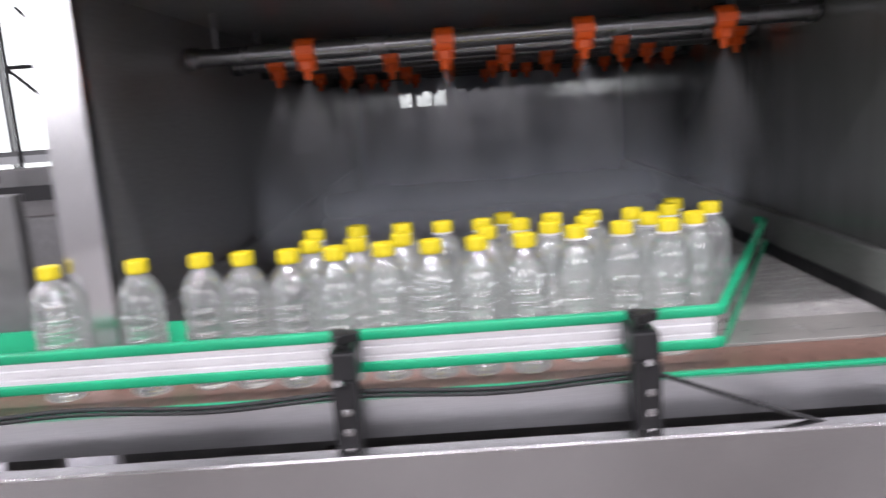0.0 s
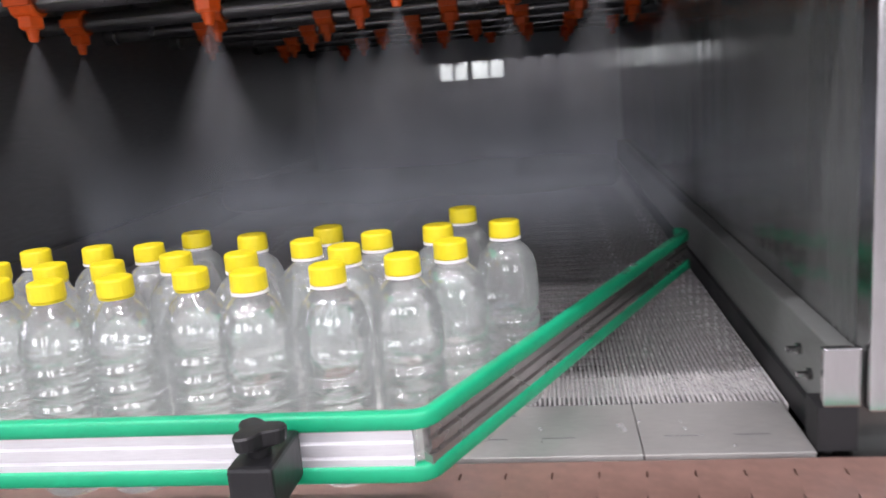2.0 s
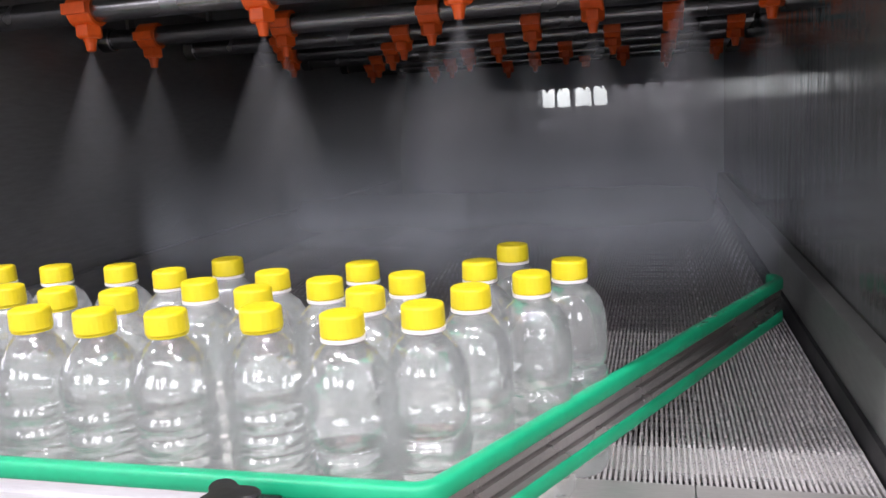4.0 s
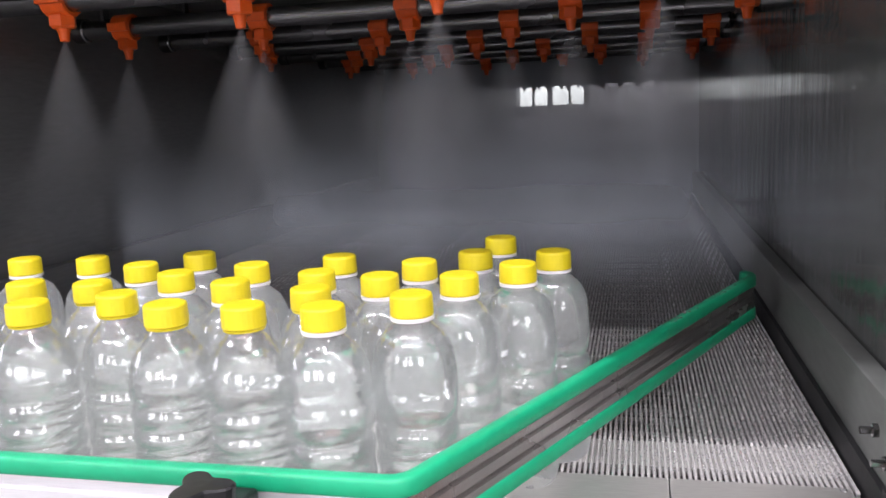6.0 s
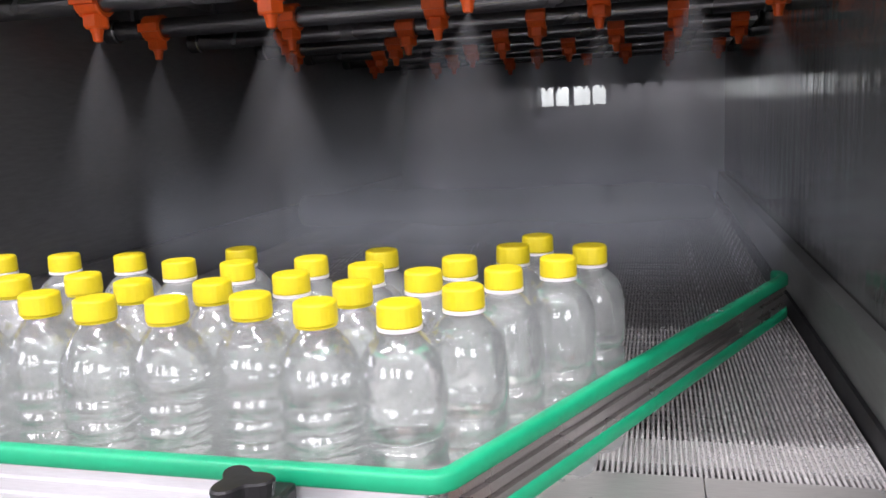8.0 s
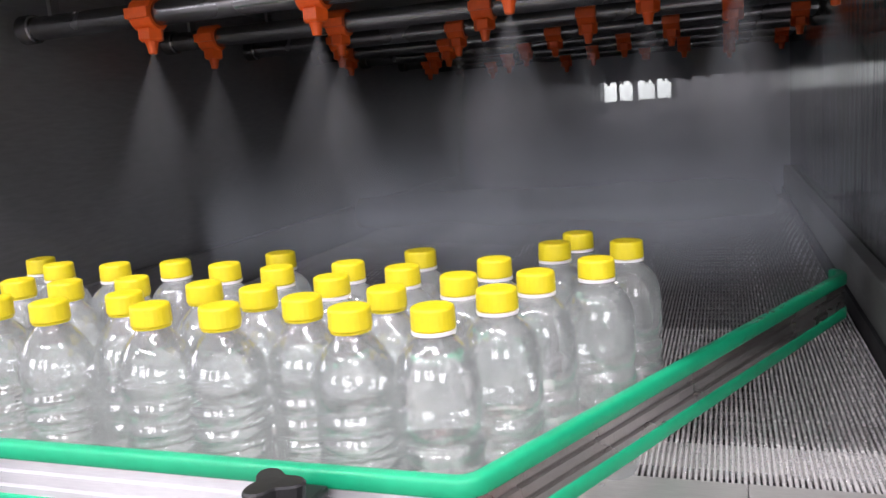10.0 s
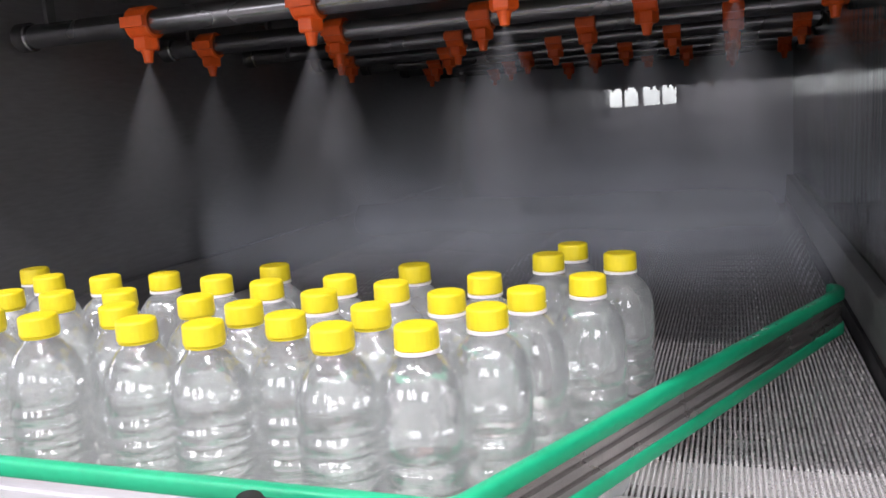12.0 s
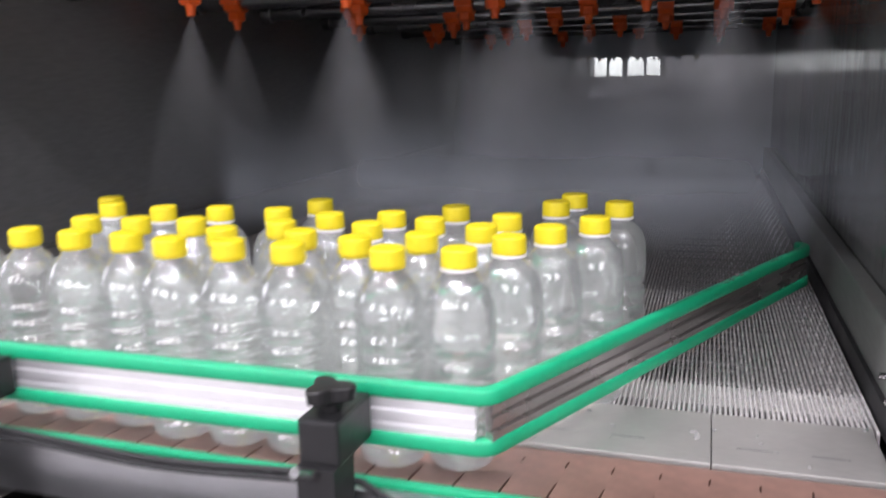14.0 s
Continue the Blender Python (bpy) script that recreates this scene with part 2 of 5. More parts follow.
def mist_material(low_alpha, high_alpha, side_fade, foot_fade, full_to=0.1):
    m = bpy.data.materials.new("drifting_mist")
    m.use_nodes = True
    n, l = m.node_tree.nodes, m.node_tree.links
    out = n["Material Output"]
    n.remove(n["Principled BSDF"])
    co = n.new("ShaderNodeTexCoord")
    sep = n.new("ShaderNodeSeparateXYZ")
    l.new(co.outputs["UV"], sep.inputs[0])
    cloud = n.new("ShaderNodeTexNoise")
    cloud.inputs["Scale"].default_value, cloud.inputs["Detail"].default_value = 3.2, 3
    l.new(co.outputs["Object"], cloud.inputs["Vector"])
    low = n.new("ShaderNodeMapRange")
    low.interpolation_type = "SMOOTHSTEP"
    low.inputs["From Min"].default_value, low.inputs["From Max"].default_value = full_to, 1.0
    low.inputs["To Min"].default_value, low.inputs["To Max"].default_value = low_alpha, high_alpha
    l.new(sep.outputs["Y"], low.inputs["Value"])
    k = n.new("ShaderNodeMapRange")
    k.inputs["From Min"].default_value, k.inputs["From Max"].default_value = 0.3, 0.7
    k.inputs["To Min"].default_value, k.inputs["To Max"].default_value = 0.92, 1.03
    l.new(cloud.outputs["Fac"], k.inputs["Value"])
    a = n.new("ShaderNodeMath")
    a.operation = "MULTIPLY"
    l.new(low.outputs[0], a.inputs[0])
    l.new(k.outputs[0], a.inputs[1])
    side = n.new("ShaderNodeMath")
    side.operation = "PINGPONG"
    side.inputs[1].default_value = 0.5
    l.new(sep.outputs["X"], side.inputs[0])
    for src, width in ((side.outputs[0], side_fade), (sep.outputs["Y"], foot_fade)):
        fade = n.new("ShaderNodeMapRange")
        fade.interpolation_type = "SMOOTHSTEP"
        fade.inputs["From Max"].default_value = width
        l.new(src, fade.inputs["Value"])
        more = n.new("ShaderNodeMath")
        more.operation = "MULTIPLY"
        l.new(a.outputs[0], more.inputs[0])
        l.new(fade.outputs[0], more.inputs[1])
        a = more
    tr = n.new("ShaderNodeBsdfTransparent")
    df = n.new("ShaderNodeBsdfDiffuse")
    df.inputs["Color"].default_value = (0.69, 0.735, 0.80, 1)
    mix = n.new("ShaderNodeMixShader")
    l.new(a.outputs[0], mix.inputs["Fac"])
    l.new(tr.outputs[0], mix.inputs[1])
    l.new(df.outputs[0], mix.inputs[2])
    l.new(mix.outputs[0], out.inputs["Surface"])
    return m


MISTS = [mist_material(0.38, 0.0, 0.05, 0.40), mist_material(0.42, 0.0, 0.10, 0.30), mist_material(0.97, 0.58, 0.11, 0.0005, 0.25)]


# ---- mesh helpers ----
def mesh_of(name, bm, mat, smooth=False):
    bmesh.ops.recalc_face_normals(bm, faces=bm.faces)
    me = bpy.data.meshes.new(name)
    bm.to_mesh(me)
    bm.free()
    me.materials.append(mat)
    if smooth:
        for p in me.polygons:
            p.use_smooth = True
    return me


def part(name, bm, mat, parent=None, label="", smooth=False, kind=""):
    ob = new(name, mesh_of(name, bm, mat, smooth))
    if parent is not None:
        ob.parent = parent
    return tagged(ob, label=label, kind=kind)


def thing(name, at, label, category, group="", kind=""):
    ob = new(name)
    ob.empty_display_size = 0.05
    ob.location = at
    return tagged(ob, label, category, group, kind)


def add_box(bm, x0, x1, y0, y1, z0, z1, bevel=0.0):
    made = bmesh.ops.create_cube(bm, size=1, matrix=Matrix.Translation(((x0 + x1) / 2, (y0 + y1) / 2, (z0 + z1) / 2)) @ Matrix.Diagonal((x1 - x0, y1 - y0, z1 - z0, 1)))
    if bevel:
        vs = set(made["verts"])
        es = [e for e in bm.edges if e.verts[0] in vs and e.verts[1] in vs]
        bmesh.ops.bevel(bm, geom=es, offset=bevel, segments=2, profile=0.6, affect="EDGES")
    return bm


def box(x0, x1, y0, y1, z0, z1, bevel=0.0):
    return add_box(bmesh.new(), x0, x1, y0, y1, z0, z1, bevel)


def add_lathe(bm, profile, sides=24, m=None, cap=True):
    rings = []
    for z, r in profile:
        rings.append([bm.verts.new((r * math.cos(2 * math.pi * i / sides), r * math.sin(2 * math.pi * i / sides), z)) for i in range(sides)])
    for a, b in zip(rings, rings[1:]):
        for i in range(sides):
            bm.faces.new((a[i], a[(i + 1) % sides], b[(i + 1) % sides], b[i]))
    if cap:
        bm.faces.new(rings[0][::-1])
        bm.faces.new(rings[-1])
    if m is not None:
        bmesh.ops.transform(bm, matrix=m, verts=[v for r in rings for v in r])
    return bm


def lathe(profile, sides=24, m=None):
    return add_lathe(bmesh.new(), profile, sides, m)


def add_rod(bm, a, b, r, sides=10):
    a, b = Vector(a), Vector(b)
    d = b - a
    return add_lathe(bm, [(0, r), (d.length, r)], sides, Matrix.Translation(a) @ d.to_track_quat("Z", "Y").to_matrix().to_4x4())


def rod(a, b, r, sides=10):
    return add_rod(bmesh.new(), a, b, r, sides)


def sweep(path, section, closed=True):
    """A section (across, up) swept along a level path of (x, y, z) with mitred corners."""
    bm = bmesh.new()
    pts = [Vector(p) for p in path]
    rings = []
    for i, p in enumerate(pts):
        d0 = (pts[i] - pts[i - 1]).normalized() if i else (pts[1] - pts[0]).normalized()
        d1 = (pts[i + 1] - pts[i]).normalized() if i + 1 < len(pts) else d0
        n0, n1 = Vector((-d0.y, d0.x, 0)), Vector((-d1.y, d1.x, 0))
        n = (n0 + n1).normalized()
        n /= max(0.3, n.dot(n0))
        rings.append([bm.verts.new(p + n * a + Vector((0, 0, u))) for a, u in section])
    k = len(section)
    for a, b in zip(rings, rings[1:]):
        for i in range(k):
            bm.faces.new((a[i], a[(i + 1) % k], b[(i + 1) % k], b[i]))
    bm.faces.new(rings[0])
    bm.faces.new(rings[-1][::-1])
    return bm


def tube(path, r, sides=8):
    """A round tube along a polyline."""
    bm = bmesh.new()
    pts = [Vector(p) for p in path]
    rings = []
    for i, p in enumerate(pts):
        d = (pts[min(i + 1, len(pts) - 1)] - pts[max(i - 1, 0)]).normalized()
        u = d.cross(Vector((0, 0, 1)))
        u = u.normalized() if u.length > 1e-3 else Vector((1, 0, 0))
        v = d.cross(u).normalized()
        rings.append([bm.verts.new(p + r * (math.cos(2 * math.pi * k / sides) * u + math.sin(2 * math.pi * k / sides) * v)) for k in range(sides)])
    for a, b in zip(rings, rings[1:]):
        for k in range(sides):
            bm.faces.new((a[k], a[(k + 1) % sides], b[(k + 1) % sides], b[k]))
    bm.faces.new(rings[0][::-1])
    bm.faces.new(rings[-1])
    return bm


# ---- the hall ----
def hall():
    tagged(part("floor", box(-9, 9, -9, 9, -0.1, 0), FLOOR), "grey painted concrete factory floor", "floor", kind="structure")
    tagged(part("ceiling", box(-9, 9, -9, 9, 5.0, 5.1), CEIL), "pale sheet ceiling of the factory hall", "ceiling", kind="structure")
    bm = bmesh.new()
    add_box(bm, -9, 9, -9.2, -9, 0, 1.9)
    add_box(bm, -9, 9, -9.2, -9, 4.7, 5)
    edges = [-9] + [x + s * w / 2 for x, w in SOUTH for s in (-1, 1)] + [9]
    for x0, x1 in zip(edges[::2], edges[1::2]):
        add_box(bm, x0, x1, -9.2, -9, 1.9, 4.7)
    tagged(part("wall_south", bm, WALL), "pale painted hall wall with high windows", "wall", kind="structure")
    tagged(part("wall_east", box(9, 9.2, -9, 9, 0, 5), WALL), "pale painted hall wall", "wall", kind="structure")
    # out of view; the long opening is there only for the added fill lamp
    bm = bmesh.new()
    add_box(bm, -9.2, -9, -9, 9, 0, 2.2)
    add_box(bm, -9.2, -9, -9, 9, 4.2, 5)
    add_box(bm, -9.2, -9, -9, -2.5, 2.2, 4.2)
    add_box(bm, -9.2, -9, 6.5, 9, 2.2, 4.2)
    tagged(part("wall_west", bm, WALL), "pale painted hall wall with a long window added for fill light", "wall", kind="structure")
    bm = bmesh.new()
    add_box(bm, -9, 9, 9, 9.2, 0, 1.05)
    add_box(bm, -9, 9, 9, 9.2, 3.6, 5)
    for x0, x1 in ((-9, -8), (-3.6, -1.62), (-0.34, 9)):
        add_box(bm, x0, x1, 9, 9.2, 1.05, 3.6)
    add_box(bm, -1.62, -0.34, 9, 9.2, 1.05, 1.275)
    add_box(bm, -1.62, -0.34, 9, 9.2, 1.75, 3.6)
    tagged(part("wall_north", bm, WALL), "pale painted hall wall with a bright window", "wall", kind="structure")
    win = tagged(thing("window_1", (-5.8, 9.1, 1.05), "wide steel-framed factory window, overexposed daylight outside", "window", kind="structure"))
    part("window_frame", box(-2.2, 2.2, -0.03, 0.03, 0, 0.06), STEEL_DARK, win)
    for i in range(5):
        part("mullion", box(-2.2 + i * 1.1 - 0.025, -2.2 + i * 1.1 + 0.025, -0.03, 0.03, 0.06, 2.55), STEEL_DARK, win)
    win = tagged(thing("window_2", (-0.98, 9.1, 1.275), "small many-paned window in the far hall wall", "window", kind="structure"))
    for i in range(7):
        w = 0.055 if i % 2 == 0 else 0.022
        x = 0.64 - w / 2 - i * 0.208
        part("mullion", box(x - w / 2, x + w / 2, -0.04, 0.04, 0, 0.475), STEEL_DARK, win)


hall()


def sky_backdrop():
    m = bpy.data.materials.new("overcast_glare")
    m.use_nodes = True
    n, l = m.node_tree.nodes, m.node_tree.links
    n.remove(n["Principled BSDF"])
    e = n.new("ShaderNodeEmission")
    e.inputs["Color"].default_value, e.inputs["Strength"].default_value = (0.95, 0.97, 1.0, 1), 4.5
    l.new(e.outputs[0], n["Material Output"].inputs["Surface"])
    tagged(part("backdrop", box(-9, 1, 10.5, 10.6, 0.5, 4.5), m), "white overcast sky outside the windows", "sky", kind="structure")


sky_backdrop()

# ---- the cooling tunnel ----
BELT_Z = 0.951
TUN_L, TUN_R, MOUTH, BACK = -0.80, 0.352, 0.105, 6.3
ROOF = 1.50


def tunnel():
    tun = thing("cooling_tunnel", (0, 0, 0), "stainless steel bottle cooling tunnel, dark and wet inside", "machine")
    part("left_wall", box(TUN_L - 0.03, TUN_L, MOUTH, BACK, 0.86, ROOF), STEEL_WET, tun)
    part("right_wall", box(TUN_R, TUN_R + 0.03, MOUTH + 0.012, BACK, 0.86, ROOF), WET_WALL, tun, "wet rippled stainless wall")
    # open outlet: sill, lintel and the dark drips that hang from it
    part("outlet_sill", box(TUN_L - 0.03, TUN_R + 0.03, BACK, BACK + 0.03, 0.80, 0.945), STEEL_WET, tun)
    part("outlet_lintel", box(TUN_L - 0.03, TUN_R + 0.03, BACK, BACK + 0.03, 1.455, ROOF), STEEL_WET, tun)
    rng = random.Random(8)
    bm = bmesh.new()
    x = TUN_L + 0.01
    while x < TUN_R - 0.03:
        w, d = rng.uniform(0.008, 0.022), rng.choice((0.012, 0.02, 0.03, 0.045, 0.06))
        add_lathe(bm, [(-d, w * 0.12), (-d * 0.8, w * 0.4), (-d * 0.3, w * 0.45), (0, w * 0.8)], 7, pose(x + w, BACK - 0.01, 1.458))
        x += 2 * w + rng.uniform(0.0, 0.02)
    part("drip_fringe", bm, STEEL_DARK, tun, "row of dark hanging drips", smooth=True, kind="stuff")
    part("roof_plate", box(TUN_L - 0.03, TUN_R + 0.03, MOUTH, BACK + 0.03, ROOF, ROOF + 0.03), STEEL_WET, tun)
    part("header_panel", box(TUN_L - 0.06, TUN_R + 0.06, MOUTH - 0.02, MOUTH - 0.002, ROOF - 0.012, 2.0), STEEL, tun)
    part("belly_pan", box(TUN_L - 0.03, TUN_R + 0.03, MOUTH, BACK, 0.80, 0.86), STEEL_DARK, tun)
    # stand
    for x in (TUN_L - 0.01, TUN_R + 0.01):
        for y in (0.2, 1.7, 3.2, 4.7, 6.2):
            leg = part("leg", box(x - 0.025, x + 0.025, y - 0.025, y + 0.025, 0.03, 0.80, 0.002), STEEL_V, tun)
            part("foot", lathe([(0, 0.04), (0.012, 0.04), (0.02, 0.015), (0.03, 0.015)], 16, pose(x, y, 0)), BLACK, leg)
        part("side_rail", box(x - 0.015, x + 0.015, 0.226, 6.174, 0.22, 0.26), STEEL, tun)
    # front posts
    part("front_post", box(TUN_R, TUN_R + 0.038, MOUTH - 0.022, MOUTH + 0.01, 0.99, ROOF - 0.012, 0.002), STEEL_V, tun, "bright stainless post")
    part("front_post", box(TUN_L - 0.058, TUN_L, MOUTH - 0.022, MOUTH + 0.01, 0.96, ROOF - 0.012, 0.002), STEEL_V, tun, "bright stainless post")
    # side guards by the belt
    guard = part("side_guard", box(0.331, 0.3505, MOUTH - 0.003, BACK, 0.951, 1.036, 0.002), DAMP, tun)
    part("edge_strip", box(0.3255, 0.3305, MOUTH - 0.002, BACK, 0.945, 0.972), RUBBER, guard, "black strip along the belt edge")
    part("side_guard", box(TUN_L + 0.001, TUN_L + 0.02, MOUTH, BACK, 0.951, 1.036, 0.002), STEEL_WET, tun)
    plate = part("end_bracket", box(0.3205, 0.3495, MOUTH - 0.012, MOUTH - 0.0035, 0.991, 1.041, 0.0015), STEEL_V, tun, "folded bright bracket")
    part("black_block", box(0.3165, 0.3475, MOUTH - 0.012, MOUTH + 0.02, 0.953, 0.9905), RUBBER, tun)
    part("bolt_head", lathe([(0, 0.0055), (0.004, 0.0055), (0.0045, 0.003), (0.012, 0.003)], 6, pose(0.3205, MOUTH + 0.05, 1.02, 0, -90, 0)), STEEL, plate)
    part("bolt_head", lathe([(0, 0.0055), (0.004, 0.0055), (0.0045, 0.003), (0.012, 0.003)], 6, pose(0.3205, MOUTH + 0.02, 1.008, 0, -90, 0)), STEEL, plate)
    # outer cladding plate on the discharge side, with its polished inner return
    part("outer_panel", box(0.452, 0.62, -0.035, -0.02, 0.0, 2.0, 0.002), STEEL_V, tun)
    part("panel_return", box(0.454, 0.466, -0.0195, 0.07, 0.86, 2.0), STEEL_V, tun, "polished return plate")
    return tun


tunnel()

# ---- spray pipes and nozzles ----
PIPE_Z, ROWS_Y, PITCH = 1.424, [0.50, 0.82, 1.09, 1.39, 1.67] + [1.96 + 0.29 * i for i in range(14)], 0.25


def nozzle_at(x, y, first):
    if first is not None:
        return copy_thing(first, pose(x, y, PIPE_Z, 0, 0, 0))
    noz = thing("spray_nozzle", (x, y, PIPE_Z), "orange plastic clip-on spray nozzle under a steel pipe", "nozzle", "spray nozzles under the tunnel roof")
    bm = bmesh.new()
    # saddle round the pipe
    add_lathe(bm, [(-0.017, 0.0215), (-0.015, 0.0225), (0.015, 0.0225), (0.017, 0.0215)], 16, pose(0, 0, 0, 0, 90, 0))
    add_box(bm, -0.018, 0.018, -0.028, -0.019, -0.007, 0.007, 0.001)
    add_box(bm, -0.018, 0.018, 0.019, 0.028, -0.007, 0.007, 0.001)
    part("clamp", bm, ORANGE, noz)
    part("body", lathe([(-0.018, 0.0155), (-0.020, 0.0175), (-0.033, 0.0175), (-0.036, 0.0150)], 6), ORANGE, noz)
    tip = lathe([(-0.036, 0.0095), (-0.042, 0.0075), (-0.052, 0.006), (-0.053, 0.003)], 12)
    part("tip", tip, ORANGE, noz)
    return noz


def spray_fan(x, y, first, seed):
    if first is not None:
        f = copy_thing(first, pose(x, y, PIPE_Z - 0.0535, 0, 0, seed * 7 % 5 - 2.0))
        return f
    fan = thing("water_spray", (x, y, PIPE_Z - 0.0535), "fine fan of white water mist below a nozzle", "water spray", "sprays in the tunnel")
    bm = bmesh.new()
    uv = bm.loops.layers.uv.new("UVMap")
    rows_, cols = 16, 20
    grid = []
    for j in range(rows_ + 1):
        v = j / rows_
        zz, half = -0.29 * v, 0.003 + 0.142 * v ** 0.93
        grid.append([(bm.verts.new((half * math.sin(1.2 * (2 * i / cols - 1)) / math.sin(1.2), -0.35 * half * math.cos(1.2 * (2 * i / cols - 1)), zz)), i / cols, v) for i in range(cols + 1)])
    for a, b in zip(grid, grid[1:]):
        for i in range(cols):
            q = (a[i], a[i + 1], b[i + 1], b[i])
            f = bm.faces.new([c[0] for c in q])
            for loop, c in zip(f.loops, q):
                loop[uv].uv = (c[1], c[2])
    part("mist", bm, SPRAY, fan, smooth=True)
    return fan


def spray_bank():
    noz = fan = None
    for k, y in enumerate(ROWS_Y):
        pipe = thing("spray_pipe", (0, y, PIPE_Z), "polished stainless spray pipe across the tunnel", "pipe", "spray pipes in the tunnel")
        part("tube", add_lathe(bmesh.new(), [(-0.775, 0.0165), (0.335, 0.0165)], 24, pose(0, 0, 0, 0, 90, 0), False), PIPE, pipe, smooth=True)
        for x in (-0.775, 0.335):
            part("end_cap", lathe([(-0.012, 0.019), (-0.010, 0.0205), (0.010, 0.0205), (0.012, 0.019)], 16, pose(x, 0, 0, 0, 90, 0)), PIPE, pipe)
        part("hanger", box(-0.732, -0.726, -0.008, 0.008, 0.012, ROOF - PIPE_Z), STEEL_DARK, pipe)
        part("hanger", box(0.300, 0.306, -0.008, 0.008, 0.012, ROOF - PIPE_Z), STEEL_DARK, pipe)
        x = -0.57 if k % 2 == 0 else -0.69
        while x < 0.33:
            made = nozzle_at(x, y, noz)
            noz = noz or made
            if k < 3:
                made = spray_fan(x, y, fan, k * 3 + int(40 + x * 4))
                fan = fan or made
            x += PITCH


spray_bank()


def mist_curtains():
    """Falling mist between the rows of nozzles, denser low down."""
    for k, (y, top) in enumerate(((0.85, 1.24), (1.40, 1.36), (2.25, 1.498))):
        foot = 0.955 if y < 1.2 else 0.90
        c = thing("mist_curtain", (0, y, 0), "hanging veil of fine water mist in the tunnel", "mist", "mist veils in the tunnel", kind="stuff")
        bm = bmesh.new()
        uv = bm.loops.layers.uv.new("UVMap")
        cols, rows_ = 24, 6
        g = [[(bm.verts.new((TUN_L - 0.008 + (TUN_R - TUN_L + 0.016) * i / cols, 0.03 * math.sin(i * 0.9 + k * 2) + 0.02 * j / rows_, foot + (top - foot) * j / rows_)), i / cols * (0.5 if k == 2 else 1), j / rows_) for i in range(cols + 1)] for j in range(rows_ + 1)]
        for a, b in zip(g, g[1:]):
            for i in range(cols):
                q = (a[i], a[i + 1], b[i + 1], b[i])
                f = bm.faces.new([v[0] for v in q])
                for loop, v in zip(f.loops, q):
                    loop[uv].uv = (v[1], v[2])
        part("veil", bm, MISTS[k], c, smooth=True)


mist_curtains()


# ---- infeed conveyor, transfer plate, wire belt ----
CH_Y0, CH_Y1, CH_X0, CH_X1 = 0.003, 0.086, -1.35, 0.70


def conveyor():
    con = thing("infeed_conveyor", (0, 0, 0), "stainless infeed conveyor frame with a brown slat chain", "conveyor")
    beam = sweep([(CH_X0, 0, 0), (CH_X1, 0, 0)], [(-0.022, 0.898), (-0.022, 0.949), (-0.0125, 0.949), (-0.0125, 0.945), (-0.019, 0.945), (-0.019, 0.901), (0.0, 0.901), (0.0, 0.898)])
    part("front_beam", beam, STEEL_SATIN, con, "polished stainless side beam")
    part("wear_strip", box(CH_X0, CH_X1, -0.0105, -0.002, 0.938, 0.9530, 0.001), GREEN, con, "green plastic wear strip")
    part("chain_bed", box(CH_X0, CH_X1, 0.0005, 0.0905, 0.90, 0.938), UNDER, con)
    part("rear_beam", box(CH_X0, TUN_L - 0.11, 0.088, 0.11, 0.88, 0.95), STEEL, con)
    tray = sweep([(CH_X0, 0, 0), (0.451, 0, 0)], [(-0.10, 0.30), (-0.10, 0.905), (-0.097, 0.908), (-0.074, 0.908), (-0.074, 0.904), (-0.097, 0.904), (-0.097, 0.30)])
    part("front_panel", tray, STEEL, con, "brushed stainless apron panel")
    # the recess's shade is put into the tray by a darker steel
    part("drip_tray", box(CH_X0, 0.451, -0.0965, -0.003, 0.858, 0.862), STEEL_DARK, con, "drip tray, darkened for its shaded recess")
    part("bolt", rod((0.322, -0.05, 0.925), (0.322, -0.0225, 0.932), 0.0045, 8), STEEL, con)
    part("bolt_washer", lathe([(0, 0.008), (0.002, 0.008)], 12, pose(0.322, -0.0245, 0.932, 90, 0, 0)), STEEL, con)
    part("joint_plate", box(0.300, 0.41, -0.0255, -0.0225, 0.887, 0.944), STEEL_V, con)
    part("guide_post", box(-1.03, -0.95, 0.145, 0.175, 0.0, 1.23, 0.003), STEEL_DARK, con, "dull grey upright post")
    for x in (-1.2, -0.5, 0.3):
        part("leg", box(x - 0.02, x + 0.02, -0.06, 0.06, 0.0, 0.857, 0.002), STEEL, con)
    # slats of the chain, 38.1 mm apart, each with its hinge slot
    slat = bmesh.new()
    h = 0.01904
    edge = [(CH_Y0, h - 0.0019), (0.012, h - 0.0021), (0.026, h - 0.0012), (0.028, h), (0.056, h), (0.058, h - 0.0014), (0.066, h - 0.0018), (0.068, h), (CH_Y1, h)]
    skew = [(x + (y - 0.04) * 0.10, y) for y, x in edge] + [(-h + (y - 0.04) * 0.10, y) for y in (CH_Y1, CH_Y0)]
    top = [slat.verts.new((x, y, BELT_Z)) for x, y in skew]
    low = [slat.verts.new((x, y, 0.944)) for x, y in skew]
    slat.faces.new(top)
    for i in range(len(skew)):
        slat.faces.new((top[i], top[(i + 1) % len(skew)], low[(i + 1) % len(skew)], low[i]))
    data = mesh_of("slat", slat, CHAIN)
    n = int((CH_X1 - CH_X0) / 0.0381)
    for i in range(n):
        s = new("slat", data)
        s.parent = con
        s.location = (CH_X0 + 0.02 + i * 0.0381, 0, 0)
    return con


conveyor()


